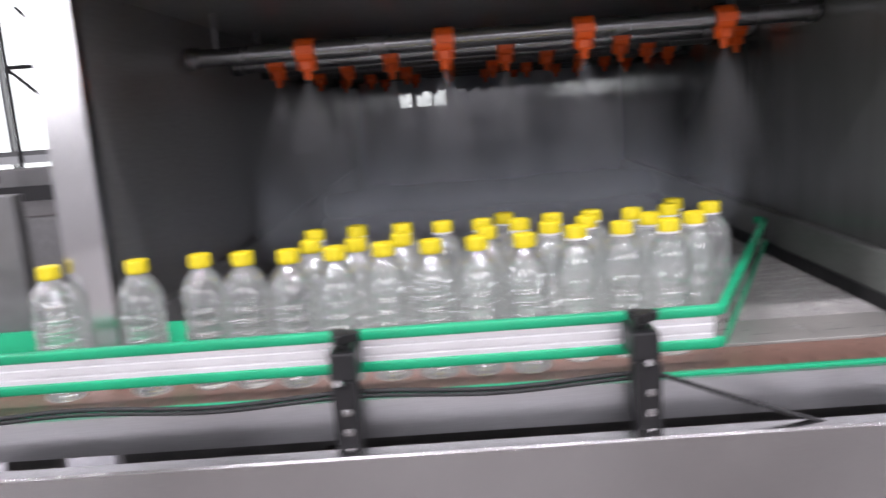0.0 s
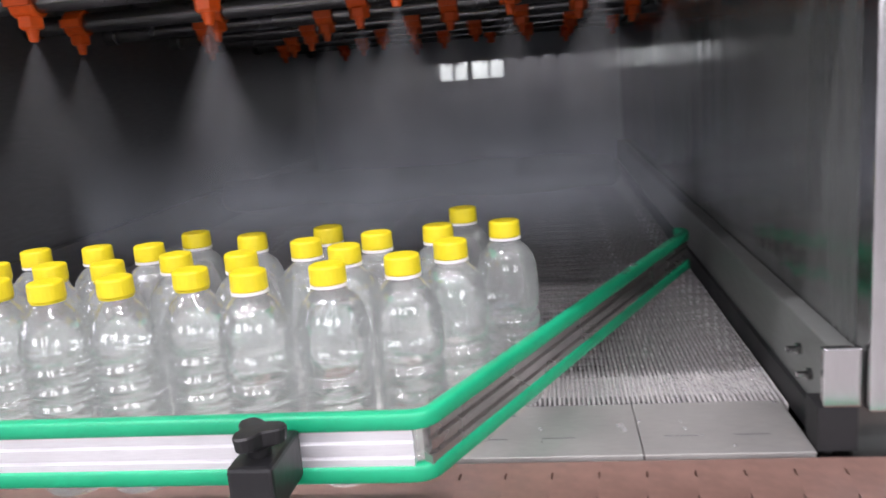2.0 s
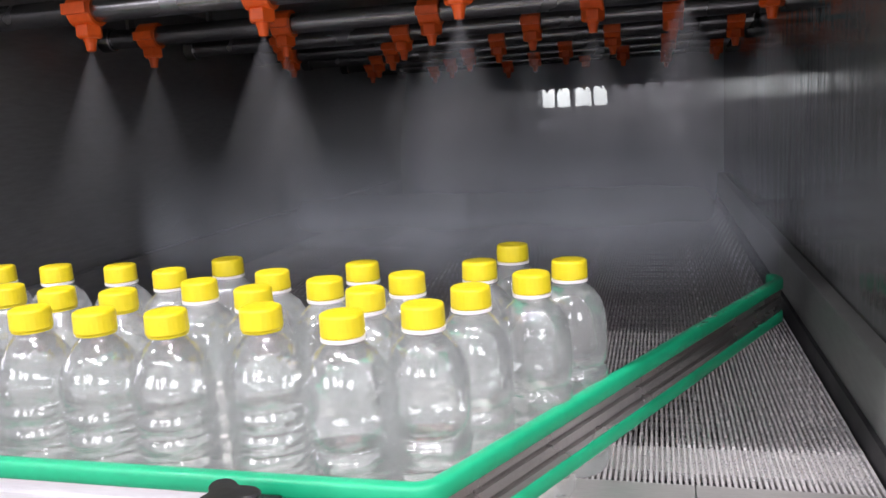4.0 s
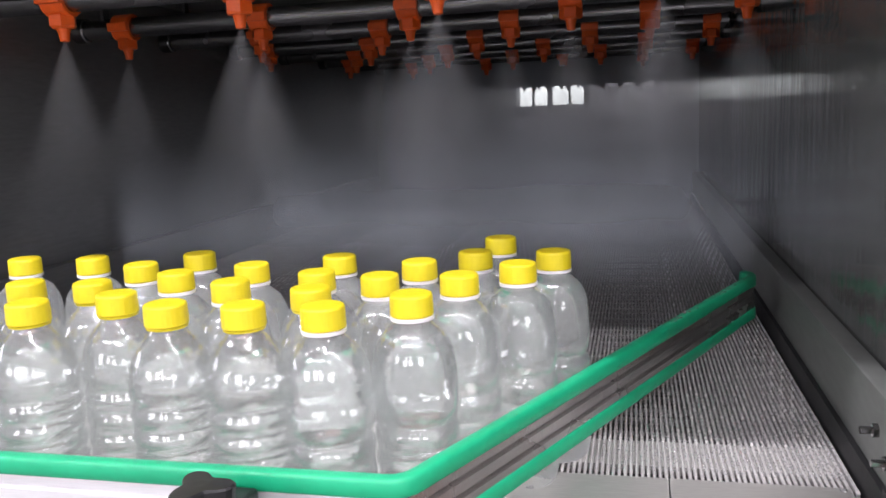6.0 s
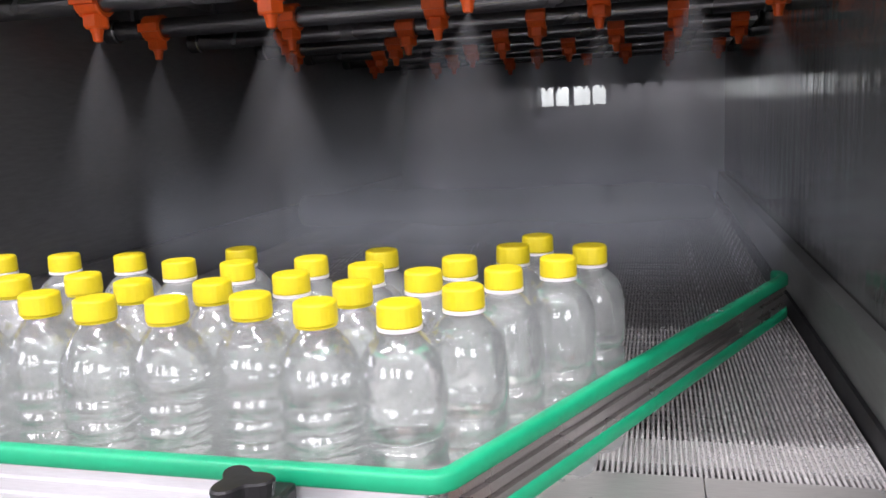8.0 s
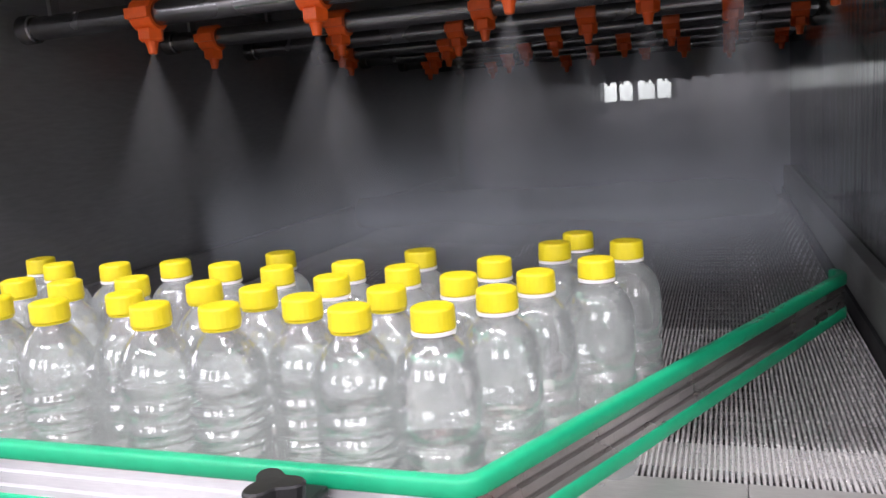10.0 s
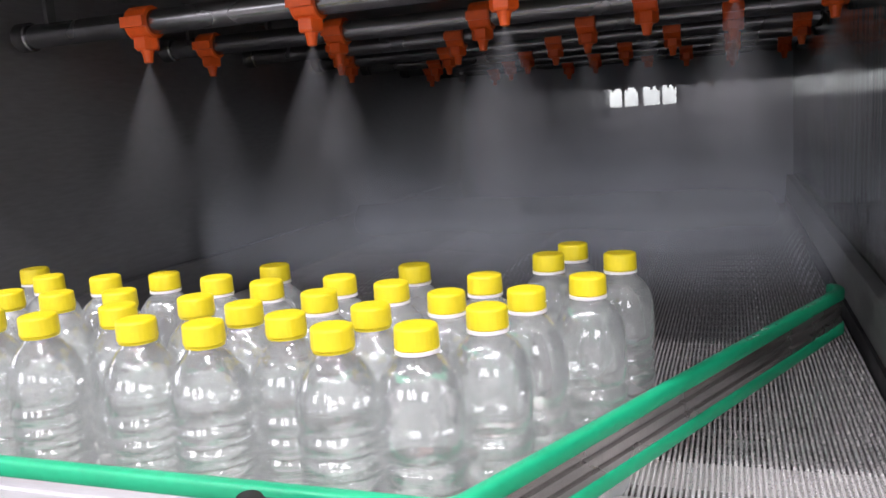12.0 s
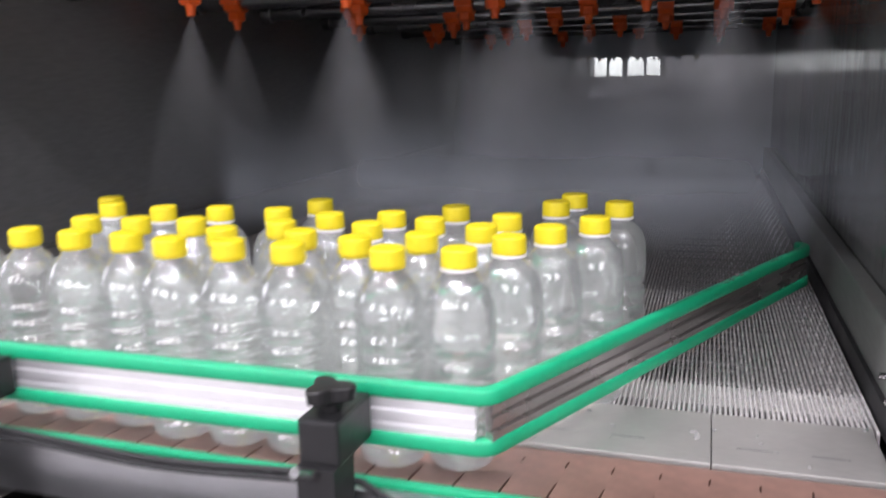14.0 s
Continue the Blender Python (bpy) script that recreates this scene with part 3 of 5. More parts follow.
def transfer_plate():
    tp = thing("transfer_plate", (0, 0, 0), "worn stainless transfer plate with comb teeth over the belt", "plate")
    for x0, x1 in ((-0.775, -0.52), (-0.519, -0.17), (-0.169, 0.177), (0.178, 0.3155)):
        seg = part("plate_section", box(x0, x1, 0.0915, 0.200, 0.945, 0.9535, 0.0008), PLATE, tp)
        for s in range(int((x1 - x0) / 0.06)):
            part("slot", box(x0 + 0.02 + s * 0.06, x0 + 0.05 + s * 0.06, 0.1265, 0.1277, 0.9532, 0.9537), STEEL_DARK, seg)
    part("finger_plate", box(-0.772, 0.3150, 0.234, 0.2875, 0.9400, 0.9480, 0.0005), PLATE, tp, "strip lying between the belt's ribs")


transfer_plate()


RIBS_END = 2.1


def ribbed_belt():
    """Links of narrow ribs in two staggered sets, hinged one behind the other."""
    belt = thing("ribbed_belt", (0, 0, 0), "wet grey-brown raised-rib conveyor belt running into the tunnel", "belt")
    step, x0, x1, gap, joint, length = 0.0097, TUN_L + 0.024, 0.3235, 0.0007, 0.287, 0.064
    rng = random.Random(4)

    def link(shift, y0, y1):
        verts, faces = [], []
        x = x0 + 0.0015 + shift
        while x < x1 - 0.0015:
            k, w, top = len(verts), 0.00150 + rng.uniform(-0.0001, 0.0001), 0.9500 + rng.uniform(-0.0003, 0.0003)
            lean = rng.uniform(-0.0002, 0.0002)
            a, b = y0 + gap, y1 - gap
            for y, z, q in ((a, 0.934, w), (a, top - 0.0022, w), (a + 0.002, top, w * 0.5), (b - 0.002, top, w * 0.5), (b, top - 0.0022, w), (b, 0.934, w)):
                verts.extend([(x - q + lean, y, z), (x + q + lean, y, z)])
            verts.extend([(x - w + lean, a + 0.001, top - 0.0009), (x + w + lean, a + 0.001, top - 0.0009), (x - w + lean, b - 0.001, top - 0.0009), (x + w + lean, b - 0.001, top - 0.0009)])
            faces.extend([(k, k + 1, k + 3, k + 2), (k + 2, k + 3, k + 13, k + 12), (k + 12, k + 13, k + 5, k + 4), (k + 4, k + 5, k + 7, k + 6),
                          (k + 6, k + 7, k + 15, k + 14), (k + 14, k + 15, k + 9, k + 8), (k + 8, k + 9, k + 11, k + 10),
                          (k + 12, k + 4, k + 6, k + 14), (k + 5, k + 13, k + 15, k + 7),
                          (k, k + 2, k + 12, k + 14, k + 8, k + 10), (k + 3, k + 1, k + 11, k + 9, k + 15, k + 13)])
            x += step
        # low cross bar that carries the ribs
        k = len(verts)
        ya, yb = y0 + 0.02, y0 + 0.03
        verts.extend([(x0, ya, 0.931), (x1, ya, 0.931), (x1, yb, 0.931), (x0, yb, 0.931), (x0, ya, 0.9345), (x1, ya, 0.9345), (x1, yb, 0.9345), (x0, yb, 0.9345)])
        faces.extend([(k + 3, k + 2, k + 1, k), (k + 4, k + 5, k + 6, k + 7), (k, k + 1, k + 5, k + 4), (k + 2, k + 3, k + 7, k + 6), (k + 1, k + 2, k + 6, k + 5), (k + 3, k, k + 4, k + 7)])
        me = bpy.data.meshes.new("belt_link")
        me.from_pydata(verts, [], faces)
        me.materials.append(RIB)
        return me

    def lay(me, y):
        ob = new("belt_link", me)
        ob.parent = belt
        ob.location = (0, y, 0)
    half = length / 2 - 0.006
    lay(link(0.0, 0.2015, joint), 0)
    lay(link(step / 2, 0.2015, joint + half), 0)
    sets = [([link(s, 0.0, length) for _ in range(2)], joint + d) for s, d in ((0.0, 0.0), (step / 2, half))]
    for moulds, start in sets:
        for j in range(int((RIBS_END - start) / length)):
            lay(moulds[rng.randrange(2)], start + j * length)
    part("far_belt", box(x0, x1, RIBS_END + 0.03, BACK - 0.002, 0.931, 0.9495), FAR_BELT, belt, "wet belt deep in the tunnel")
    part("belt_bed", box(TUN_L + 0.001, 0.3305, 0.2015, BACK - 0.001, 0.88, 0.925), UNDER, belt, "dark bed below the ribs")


ribbed_belt()


# ---- guide rail with its clamps ----
RZ0, RZ1 = 0.979, 1.036


def rail_section(back=0.0075):
    zs = [RZ0 + 0.013, RZ1 - 0.013]
    h = zs[1] - zs[0]
    f = 0.0
    return [(back, zs[0]), (f, zs[0]), (f, zs[0] + h * 0.22), (f + 0.003, zs[0] + h * 0.26), (f + 0.003, zs[0] + h * 0.34), (f, zs[0] + h * 0.38),
            (f, zs[0] + h * 0.62), (f + 0.003, zs[0] + h * 0.66), (f + 0.003, zs[0] + h * 0.74), (f, zs[0] + h * 0.78), (f, zs[1]), (back, zs[1])]


END = Vector((0.312, 0.655, 0))


def strip_section(z0, z1):
    pts = []
    for i in range(16):
        c, q = math.cos(2 * math.pi * i / 16), math.sin(2 * math.pi * i / 16)
        pts.append((0.00375 + 0.00625 * math.copysign(abs(c) ** 0.55, c), (z0 + z1) / 2 + (z1 - z0) / 2 * math.copysign(abs(q) ** 0.55, q)))
    return pts


def guide_rail():
    rail = thing("guide_rail", (0, 0, 0), "aluminium bottle guide rail with green plastic edges, bent into the tunnel", "guide rail")
    start = Vector((0.013, 0.003, 0))
    d = (END - start).normalized()
    n = Vector((-d.y, d.x, 0))

    def along(s, side=0.0):
        return tuple(start + d * s + n * side)
    corner = start - d * (start.y / d.y)
    bend = []
    for i in range(9):
        u = i / 8
        a, c = corner - Vector((0.016, 0, 0)), corner + d * 0.016
        bend.append(tuple(a * (1 - u) ** 2 + corner * 2 * u * (1 - u) + c * u ** 2))
    path = [(-1.30, 0.0, 0), (-0.30, 0, 0), *bend, along(0.03), along(0.35), along(0.66), along(0.686, -0.001), along(0.699, 0.003), along(0.709, 0.010), along(0.714, 0.020)]
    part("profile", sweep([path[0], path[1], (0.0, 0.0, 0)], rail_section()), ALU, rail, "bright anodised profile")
    # angled run gets the darker tone to stand for less light on it
    part("profile", sweep([along(0.001), along(0.35), along(0.690)], rail_section()), ALU_SHADED, rail, "grey profile, darkened for its dimmer reflection")
    part("top_strip", sweep(path, strip_section(RZ1 - 0.0145, RZ1)), GREEN, rail, "green plastic strip", smooth=True)
    part("bottom_strip", sweep(path, strip_section(RZ0, RZ0 + 0.0145)), GREEN, rail, "green plastic strip", smooth=True)
    inner = thing("inner_guide_rail", (0, 0, 0), "green-edged guide rail on the far side of the infeed chain", "guide rail")
    part("strip", sweep([(-1.3, 0.135, 0), (-0.70, 0.135, 0)], [(0, 0.972), (0.008, 0.972), (0.008, 1.03), (0, 1.03)]), GREEN, inner)


guide_rail()


def rail_clamp(first, x):
    if first is not None:
        return copy_thing(first, pose(x, 0, 0))
    c = thing("rail_clamp", (x, 0, 0), "black plastic rail clamp with a three-lobed knob on a slotted arm", "clamp", "clamps holding the guide rail")
    bm = lathe([(1.026, 0.008), (1.033, 0.0085), (1.0365, 0.0145), (1.046, 0.0155), (1.0475, 0.0145), (1.0478, 0.004)], 36)
    for v in bm.verts:
        r = math.hypot(v.co.x, v.co.y)
        lobe = 1.06 + (0.34 * math.cos(3 * math.atan2(v.co.y, v.co.x) - 0.5) if r > 0.012 else 0)
        v.co.x, v.co.y = v.co.x * lobe, v.co.y * lobe - 0.045
    part("lobed_knob", bm, BLACK, c)
    part("stud", rod((0, -0.045, 1.02), (0, -0.045, 1.038), 0.006, 10), BLACK, c)
    part("head_block", box(-0.0165, 0.0165, -0.068, -0.004, 0.990, 1.027, 0.003), BLACK, c)
    arm = part("arm", sweep([(0, -0.075, 0), (0, -0.04, 0)], [(-0.014, 0.866), (0.014, 0.866), (0.0155, 0.992), (-0.0155, 0.992)]), BLACK, c)
    part("lever", rod((0.002, -0.070, 0.985), (-0.004, -0.098, 1.000), 0.0045, 10), STEEL, c, "bright clamp screw")
    for z in (0.905, 0.93, 0.955):
        part("slot_bolt", lathe([(0, 0.006), (0.003, 0.006), (0.0045, 0.004)], 6, pose(0.002, -0.075, z, 90, 0, 0)), STEEL, arm)
    part("foot", box(-0.024, 0.024, -0.08, -0.03, 0.862, 0.872, 0.001), BLACK, c)
    return c


k0 = rail_clamp(None, -0.102)
rail_clamp(k0, -0.467)


def cable():
    c = thing("cable", (0, 0, 0), "black sensor cable slung along the conveyor front", "cable")
    pts = []
    for i in range(60):
        x = -1.1 + i * 0.0212
        if x < -0.085:
            z = 0.966 - 0.008 * math.sin((x + 0.46) * math.pi / 0.363) ** 2
        else:
            z = 0.966 - 0.0012 - (x + 0.085) * 0.34 + 0.06 * max(0, x + 0.02) ** 1.2
        y = -0.034 - (0.0 if x < -0.085 else min(0.05, (x + 0.085) * 0.26))
        if z > 0.900:
            pts.append((x, y, z))
    part("sheath", tube(pts, 0.0032), RUBBER, c, smooth=True)
    part("sheath", tube([(x, y - 0.002, z - 0.0055) for x, y, z in pts if x < -0.1], 0.0028), RUBBER, c, smooth=True)


cable()


def water_drops():
    """Beads of water on the transfer plate and along the rail's inner run."""
    rng = random.Random(11)
    w = thing("water_drops", (0, 0, 0), "scattered water drops on the plate, belt and rail, whitened for their glints", "water drops", kind="stuff")
    bm = bmesh.new()
    start = Vector((0.013, 0.003, 0))
    d = (END - start).normalized()
    n = Vector((-d.y, d.x, 0))
    spots = [(rng.uniform(0.04, 0.31), rng.uniform(0.096, 0.196), 0.9535, rng.uniform(0.0012, 0.0034)) for _ in range(14)]
    for _ in range(40):
        p = start + d * rng.uniform(0.42, 0.67) + n * rng.uniform(0.0, 0.007)
        spots.append((p.x, p.y, RZ1, rng.uniform(0.0006, 0.0017)))
    for x, y, z, r in spots:
        add_lathe(bm, [(0, r), (r * 0.22, r * 0.85), (r * 0.38, r * 0.5), (r * 0.43, r * 0.12)], 9, Matrix.Translation((x, y, z)) @ pose(0, 0, 0, 0, 0, rng.uniform(0, 90)) @ Matrix.Diagonal((rng.uniform(0.8, 1.4), 1, 1, 1)))
    part("beads", bm, DROP, w, smooth=True)
    # the belt right of the rail is thick with whitened drops painting its wet glints, thinner on the bottles' side
    verts, faces = [], []
    while len(verts) < 7 * 8500:
        x, y = rng.uniform(-0.05, 0.322), rng.uniform(0.22, 1.0)
        beyond = (x - start.x) * d.y - (y - start.y) * d.x
        if rng.random() > (0.25 + 5.0 * beyond if beyond > 0 else 0.10):
            continue
        r, k = rng.uniform(0.0005, 0.0011), len(verts)
        verts.extend([(x + r * math.cos(a), y + 1.3 * r * math.sin(a), 0.9496) for a in (q * math.pi / 3 for q in range(6))])
        verts.append((x, y, 0.9500 + 0.7 * r))
        faces.extend([(k + q, k + (q + 1) % 6, k + 6) for q in range(6)])
    me = bpy.data.meshes.new("belt_glint_beads")
    me.from_pydata(verts, [], faces)
    me.materials.append(BELT_GLINT)
    for p in me.polygons:
        p.use_smooth = True
    fine = new("belt_glint_beads", me)
    fine.parent = w
    tagged(fine, kind="stuff")


water_drops()


# ---- things standing in the hall ----
def lift_truck():
    t = thing("lift_truck", (3.30, 5.85, 0), "orange hand lift truck with a tall portal mast", "lift truck")
    part("mast_post", box(-0.05, 0.045, -0.05, 0.05, 0.09, 1.58, 0.006), FRAME_ORANGE, t)
    part("mast_post", box(0.41, 0.49, -0.05, 0.05, 0.09, 1.58, 0.006), FRAME_ORANGE, t)
    part("top_bar", box(-0.05, 0.49, -0.05, 0.05, 1.585, 1.64, 0.006), FRAME_ORANGE, t)
    part("warning_sticker", box(-0.048, -0.005, -0.0535, -0.051, 1.25, 1.52), CARD, t, "pale sticker")
    part("base_leg", box(-0.12, -0.03, -0.40, 0.35, 0.085, 0.16, 0.01), FRAME_ORANGE, t)
    part("base_leg", box(0.42, 0.51, -0.40, 0.35, 0.085, 0.16, 0.01), FRAME_ORANGE, t)
    part("cross_plate", box(-0.04, 0.42, 0.051, 0.075, 0.16, 0.55, 0.004), FRAME_ORANGE, t)
    part("hydraulic_ram", rod((0.21, 0.02, 0.16), (0.21, 0.02, 1.45), 0.03, 14), STEEL_DARK, t)
    for x in (-0.17, 0.56):
        w = part("wheel", lathe([(-0.025, 0.05), (-0.02, 0.075), (0.02, 0.075), (0.025, 0.05)], 20, pose(x, -0.33, 0.075, 0, 90, 0)), CARD, t, "white nylon wheel")
        part("hub", lathe([(-0.03, 0.022), (0.03, 0.022)], 12, pose(x, -0.33, 0.075, 0, 90, 0)), STEEL_DARK, w)


def filling_machine():
    m = thing("filling_machine", (3.05, 6.75, 0), "stainless bottle filling machine with a tank and clutter of fittings", "machine")
    part("tank", lathe([(1.02, 0.14), (1.04, 0.16), (1.36, 0.16), (1.42, 0.13), (1.46, 0.06), (1.50, 0.05)], 24, pose(0.38, 0, 0)), STEEL_V, m, "bright steel tank")
    part("table", box(-0.35, 0.8, -0.25, 0.35, 0.80, 0.86, 0.004), STEEL_DARK, m)
    for x in (-0.32, 0.2, 0.76):
        part("leg", rod((x, -0.2, 0), (x, -0.2, 0.80), 0.025, 10), STEEL, m)
        part("leg", rod((x, 0.3, 0), (x, 0.3, 0.80), 0.025, 10), STEEL, m)
    part("teal_column", box(-0.16, -0.04, 0.1, 0.22, 0.86, 1.62, 0.006), GREEN_PAINT, m, "teal painted column")
    part("teal_cap", lathe([(1.62, 0.05), (1.66, 0.045), (1.70, 0.02)], 12, pose(-0.10, 0.16, 0)), GREEN_PAINT, m)
    part("back_board", box(0.02, 0.16, 0.16, 0.19, 0.88, 1.52, 0.003), WOOD, m, "brown board")
    for i in range(9):
        x = -0.28 + 0.125 * i
        part("valve", lathe([(0.86, 0.03), (0.92, 0.034), (0.94, 0.018), (1.0 + 0.05 * (i % 3), 0.016), (1.03 + 0.05 * (i % 3), 0.026)], 12, pose(x, -0.12 + 0.07 * (i % 2), 0)), STEEL if i % 3 else BLACK, m)
    rng = random.Random(5)
    for i in range(34):
        x, y, z = rng.uniform(-0.33, 0.78), rng.uniform(-0.24, -0.05), rng.choice((0.345, 0.5, 0.66, 0.865, 0.95))
        w, h = rng.uniform(0.012, 0.05), rng.uniform(0.05, 0.22)
        mat = rng.choice((STEEL, STEEL_DARK, BLACK, CARD, STEEL_V, RUBBER))
        if i % 3 == 0:
            part("fitting", box(x - w, x + w, y - w, y + w, z, z + h * 0.7, 0.004), mat, m)
        elif i % 3 == 1:
            part("fitting", lathe([(z, w), (z + h * 0.3, w), (z + h * 0.34, w * 0.5), (z + h, w * 0.5), (z + h * 1.05, w * 0.9), (z + h * 1.15, w * 0.9)], 12, pose(x, y, 0)), mat, m)
        else:
            part("hose", tube([(x, y, z), (x + 0.02, y - 0.03, z + h * 0.5), (x + 0.08, y - 0.04, z + h * 0.8), (x + 0.14, y - 0.01, z + h * 0.4), (x + 0.15, y, z)], 0.010), mat, m, smooth=True)
    part("motor_box", box(0.10, 0.34, -0.22, -0.02, 0.55, 0.78, 0.01), STEEL_DARK, m)
    part("drip_pan", box(-0.3, 0.7, -0.2, 0.3, 0.30, 0.34, 0.004), STEEL_DARK, m)
    ped = thing("pedestal_stand", (2.98, 6.15, 0), "grey pedestal stand with a round foot", "stand")
    part("round_foot", lathe([(0, 0.15), (0.05, 0.15), (0.07, 0.11)], 24), STEEL_DARK, ped)
    part("pole", rod((0, 0, 0.07), (0, 0, 0.80), 0.022, 12), STEEL_V, ped)
    part("head", box(-0.06, 0.06, -0.06, 0.06, 0.80, 0.96, 0.01), CARD, ped)
    for k in range(4):
        part("weight", lathe([(0.071, 0.03), (0.12, 0.03), (0.125, 0.02)], 12, pose(0.07 * math.cos(k * 1.6), 0.07 * math.sin(k * 1.6), 0)), STEEL, ped)


def outfeed_table():
    t = thing("outfeed_table", (-0.3, 7.4, 0), "pale outfeed table standing beyond the tunnel outlet", "table")
    part("edge_panel", box(-0.95, 0.60, -0.02, 0.0, 1.06, 1.16, 0.003), CARD, t, "pale edge panel")
    part("deck", box(-0.95, 0.60, 0.001, 0.6, 1.06, 1.09, 0.003), STEEL_SATIN, t)
    for x in (-0.9, 0.55):
        for y in (0.03, 0.55):
            part("leg", box(x - 0.02, x + 0.02, y - 0.02, y + 0.02, 0, 1.059, 0.002), STEEL_DARK, t)


def left_side_things():
    # added cabinet: darkens the far wall left of the small window
    k = thing("added_dark_cabinet", (-2.15, 8.7, 0), "tall dark grey steel cabinet, added to mask the pale far wall", "cabinet")
    part("carcass", box(-1.05, 1.05, -0.2, 0.2, 0.05, 2.2, 0.01), BLUE, k)
    for x in (-0.52, 0.52):
        d = part("door", box(x - 0.5, x + 0.5, -0.222, -0.202, 0.1, 2.15, 0.005), BLUE, k)
        part("handle", rod((x - 0.4 * (1 if x > 0 else -1), -0.25, 1.0), (x - 0.4 * (1 if x > 0 else -1), -0.25, 1.2), 0.012), STEEL, d)
    part("plinth", box(-1.0, 1.0, -0.18, 0.18, 0, 0.05), BLACK, k)
    c = thing("blow_moulder", (-2.75, 3.2, 0), "grey machine cabinet with a dark band across its front", "machine")
    part("cabinet", box(-0.55, 0.55, -0.2, 0.4, 0, 0.90, 0.01), STEEL_DARK, c)
    part("dark_band", box(-0.56, 0.56, -0.215, -0.201, 0.985, 1.06), BLACK, c)
    part("top_unit", box(-0.55, 0.55, -0.2, 0.4, 0.90, 1.15, 0.01), STEEL, c)
    part("dial", lathe([(0, 0.04), (0.02, 0.04), (0.03, 0.03)], 20, pose(0.12, -0.2, 1.11, 90, 0, 0)), BLACK, c)
    f = thing("pipe_frame", (-3.4, 5.6, 0), "black tubular frame with slanting braces by the window", "frame")
    for x in (-0.45, 0.30):
        part("upright", rod((x, 0, 0), (x, 0, 2.3), 0.02, 8), BLACK, f)
    part("top_rail", rod((-0.45, 0, 1.84), (0.30, 0, 1.84), 0.018, 8), BLACK, f)
    part("brace", rod((-0.45, 0, 1.84), (0.30, 0, 1.12), 0.016, 8), BLACK, f)
    part("brace", rod((-0.30, 0, 2.3), (0.30, 0, 1.62), 0.014, 8), BLACK, f)
    s = thing("wooden_crate", (-1.62, 1.5, 0), "brown wooden crate of slats", "crate")
    for i in range(5):
        part("slat", box(-0.3, 0.3, -0.2, -0.18, 0.05 + i * 0.17, 0.18 + i * 0.17, 0.003), WOOD, s)
    for x in (-0.28, 0.28):
        part("corner_post", box(x - 0.03, x + 0.03, -0.179, -0.12, 0, 0.92, 0.003), WOOD, s)
    k = thing("carton_stack", (-1.45, 1.1, 0), "stack of pale wrapped cartons", "cartons")
    for i in range(3):
        part("carton", box(-0.17 + 0.02 * (i % 2), 0.17 + 0.02 * (i % 2), -0.12, 0.12, 0.28 * i, 0.28 * i + 0.275, 0.008), CARD, k)
    bag = thing("plastic_wrap_pack", (0.535, 0.22, 0), "crumpled pack of clear film on a low stand", "packaging")
    part("stand_leg", rod((0, 0, 0), (0, 0, 0.885), 0.02, 10), STEEL, bag)
    bm = box(-0.05, 0.06, -0.03, 0.05, 0.885, 0.945)
    bmesh.ops.subdivide_edges(bm, edges=bm.edges, cuts=5, use_grid_fill=True)
    for v in bm.verts:
        if v.co.z > 0.89:
            v.co += 0.009 * noise.noise_vector(v.co * 60)
    part("film", bm, CARD, bag, "creased pale film")


lift_truck()
filling_machine()
outfeed_table()
left_side_things()


# ---- bottles ----
def to_size(bm, top=False):
    """Bring a mould to its true height: neck, ring and cap about the cap's middle, the body from its foot."""
    for v in bm.verts:
        rr = math.hypot(v.co.x, v.co.y)
        k = 0.955 if top else 0.955 + 0.029 * min(max((rr - 0.013) / 0.012, 0), 1)
        v.co.x, v.co.y = v.co.x * k, v.co.y * k
        v.co.z = (v.co.z - 0.1728) * 0.955 + 0.1785 if top else v.co.z * 1.0348
    return bm


def rings(z0, pitch, count, deep):
    """Rounded rings moulded into the wall, one after another."""
    return [(z0 + pitch * (i + k / 8), 0.0306 - deep * 0.5 * (1 - math.cos(math.pi * k / 4))) for i in range(count) for k in range(8)]


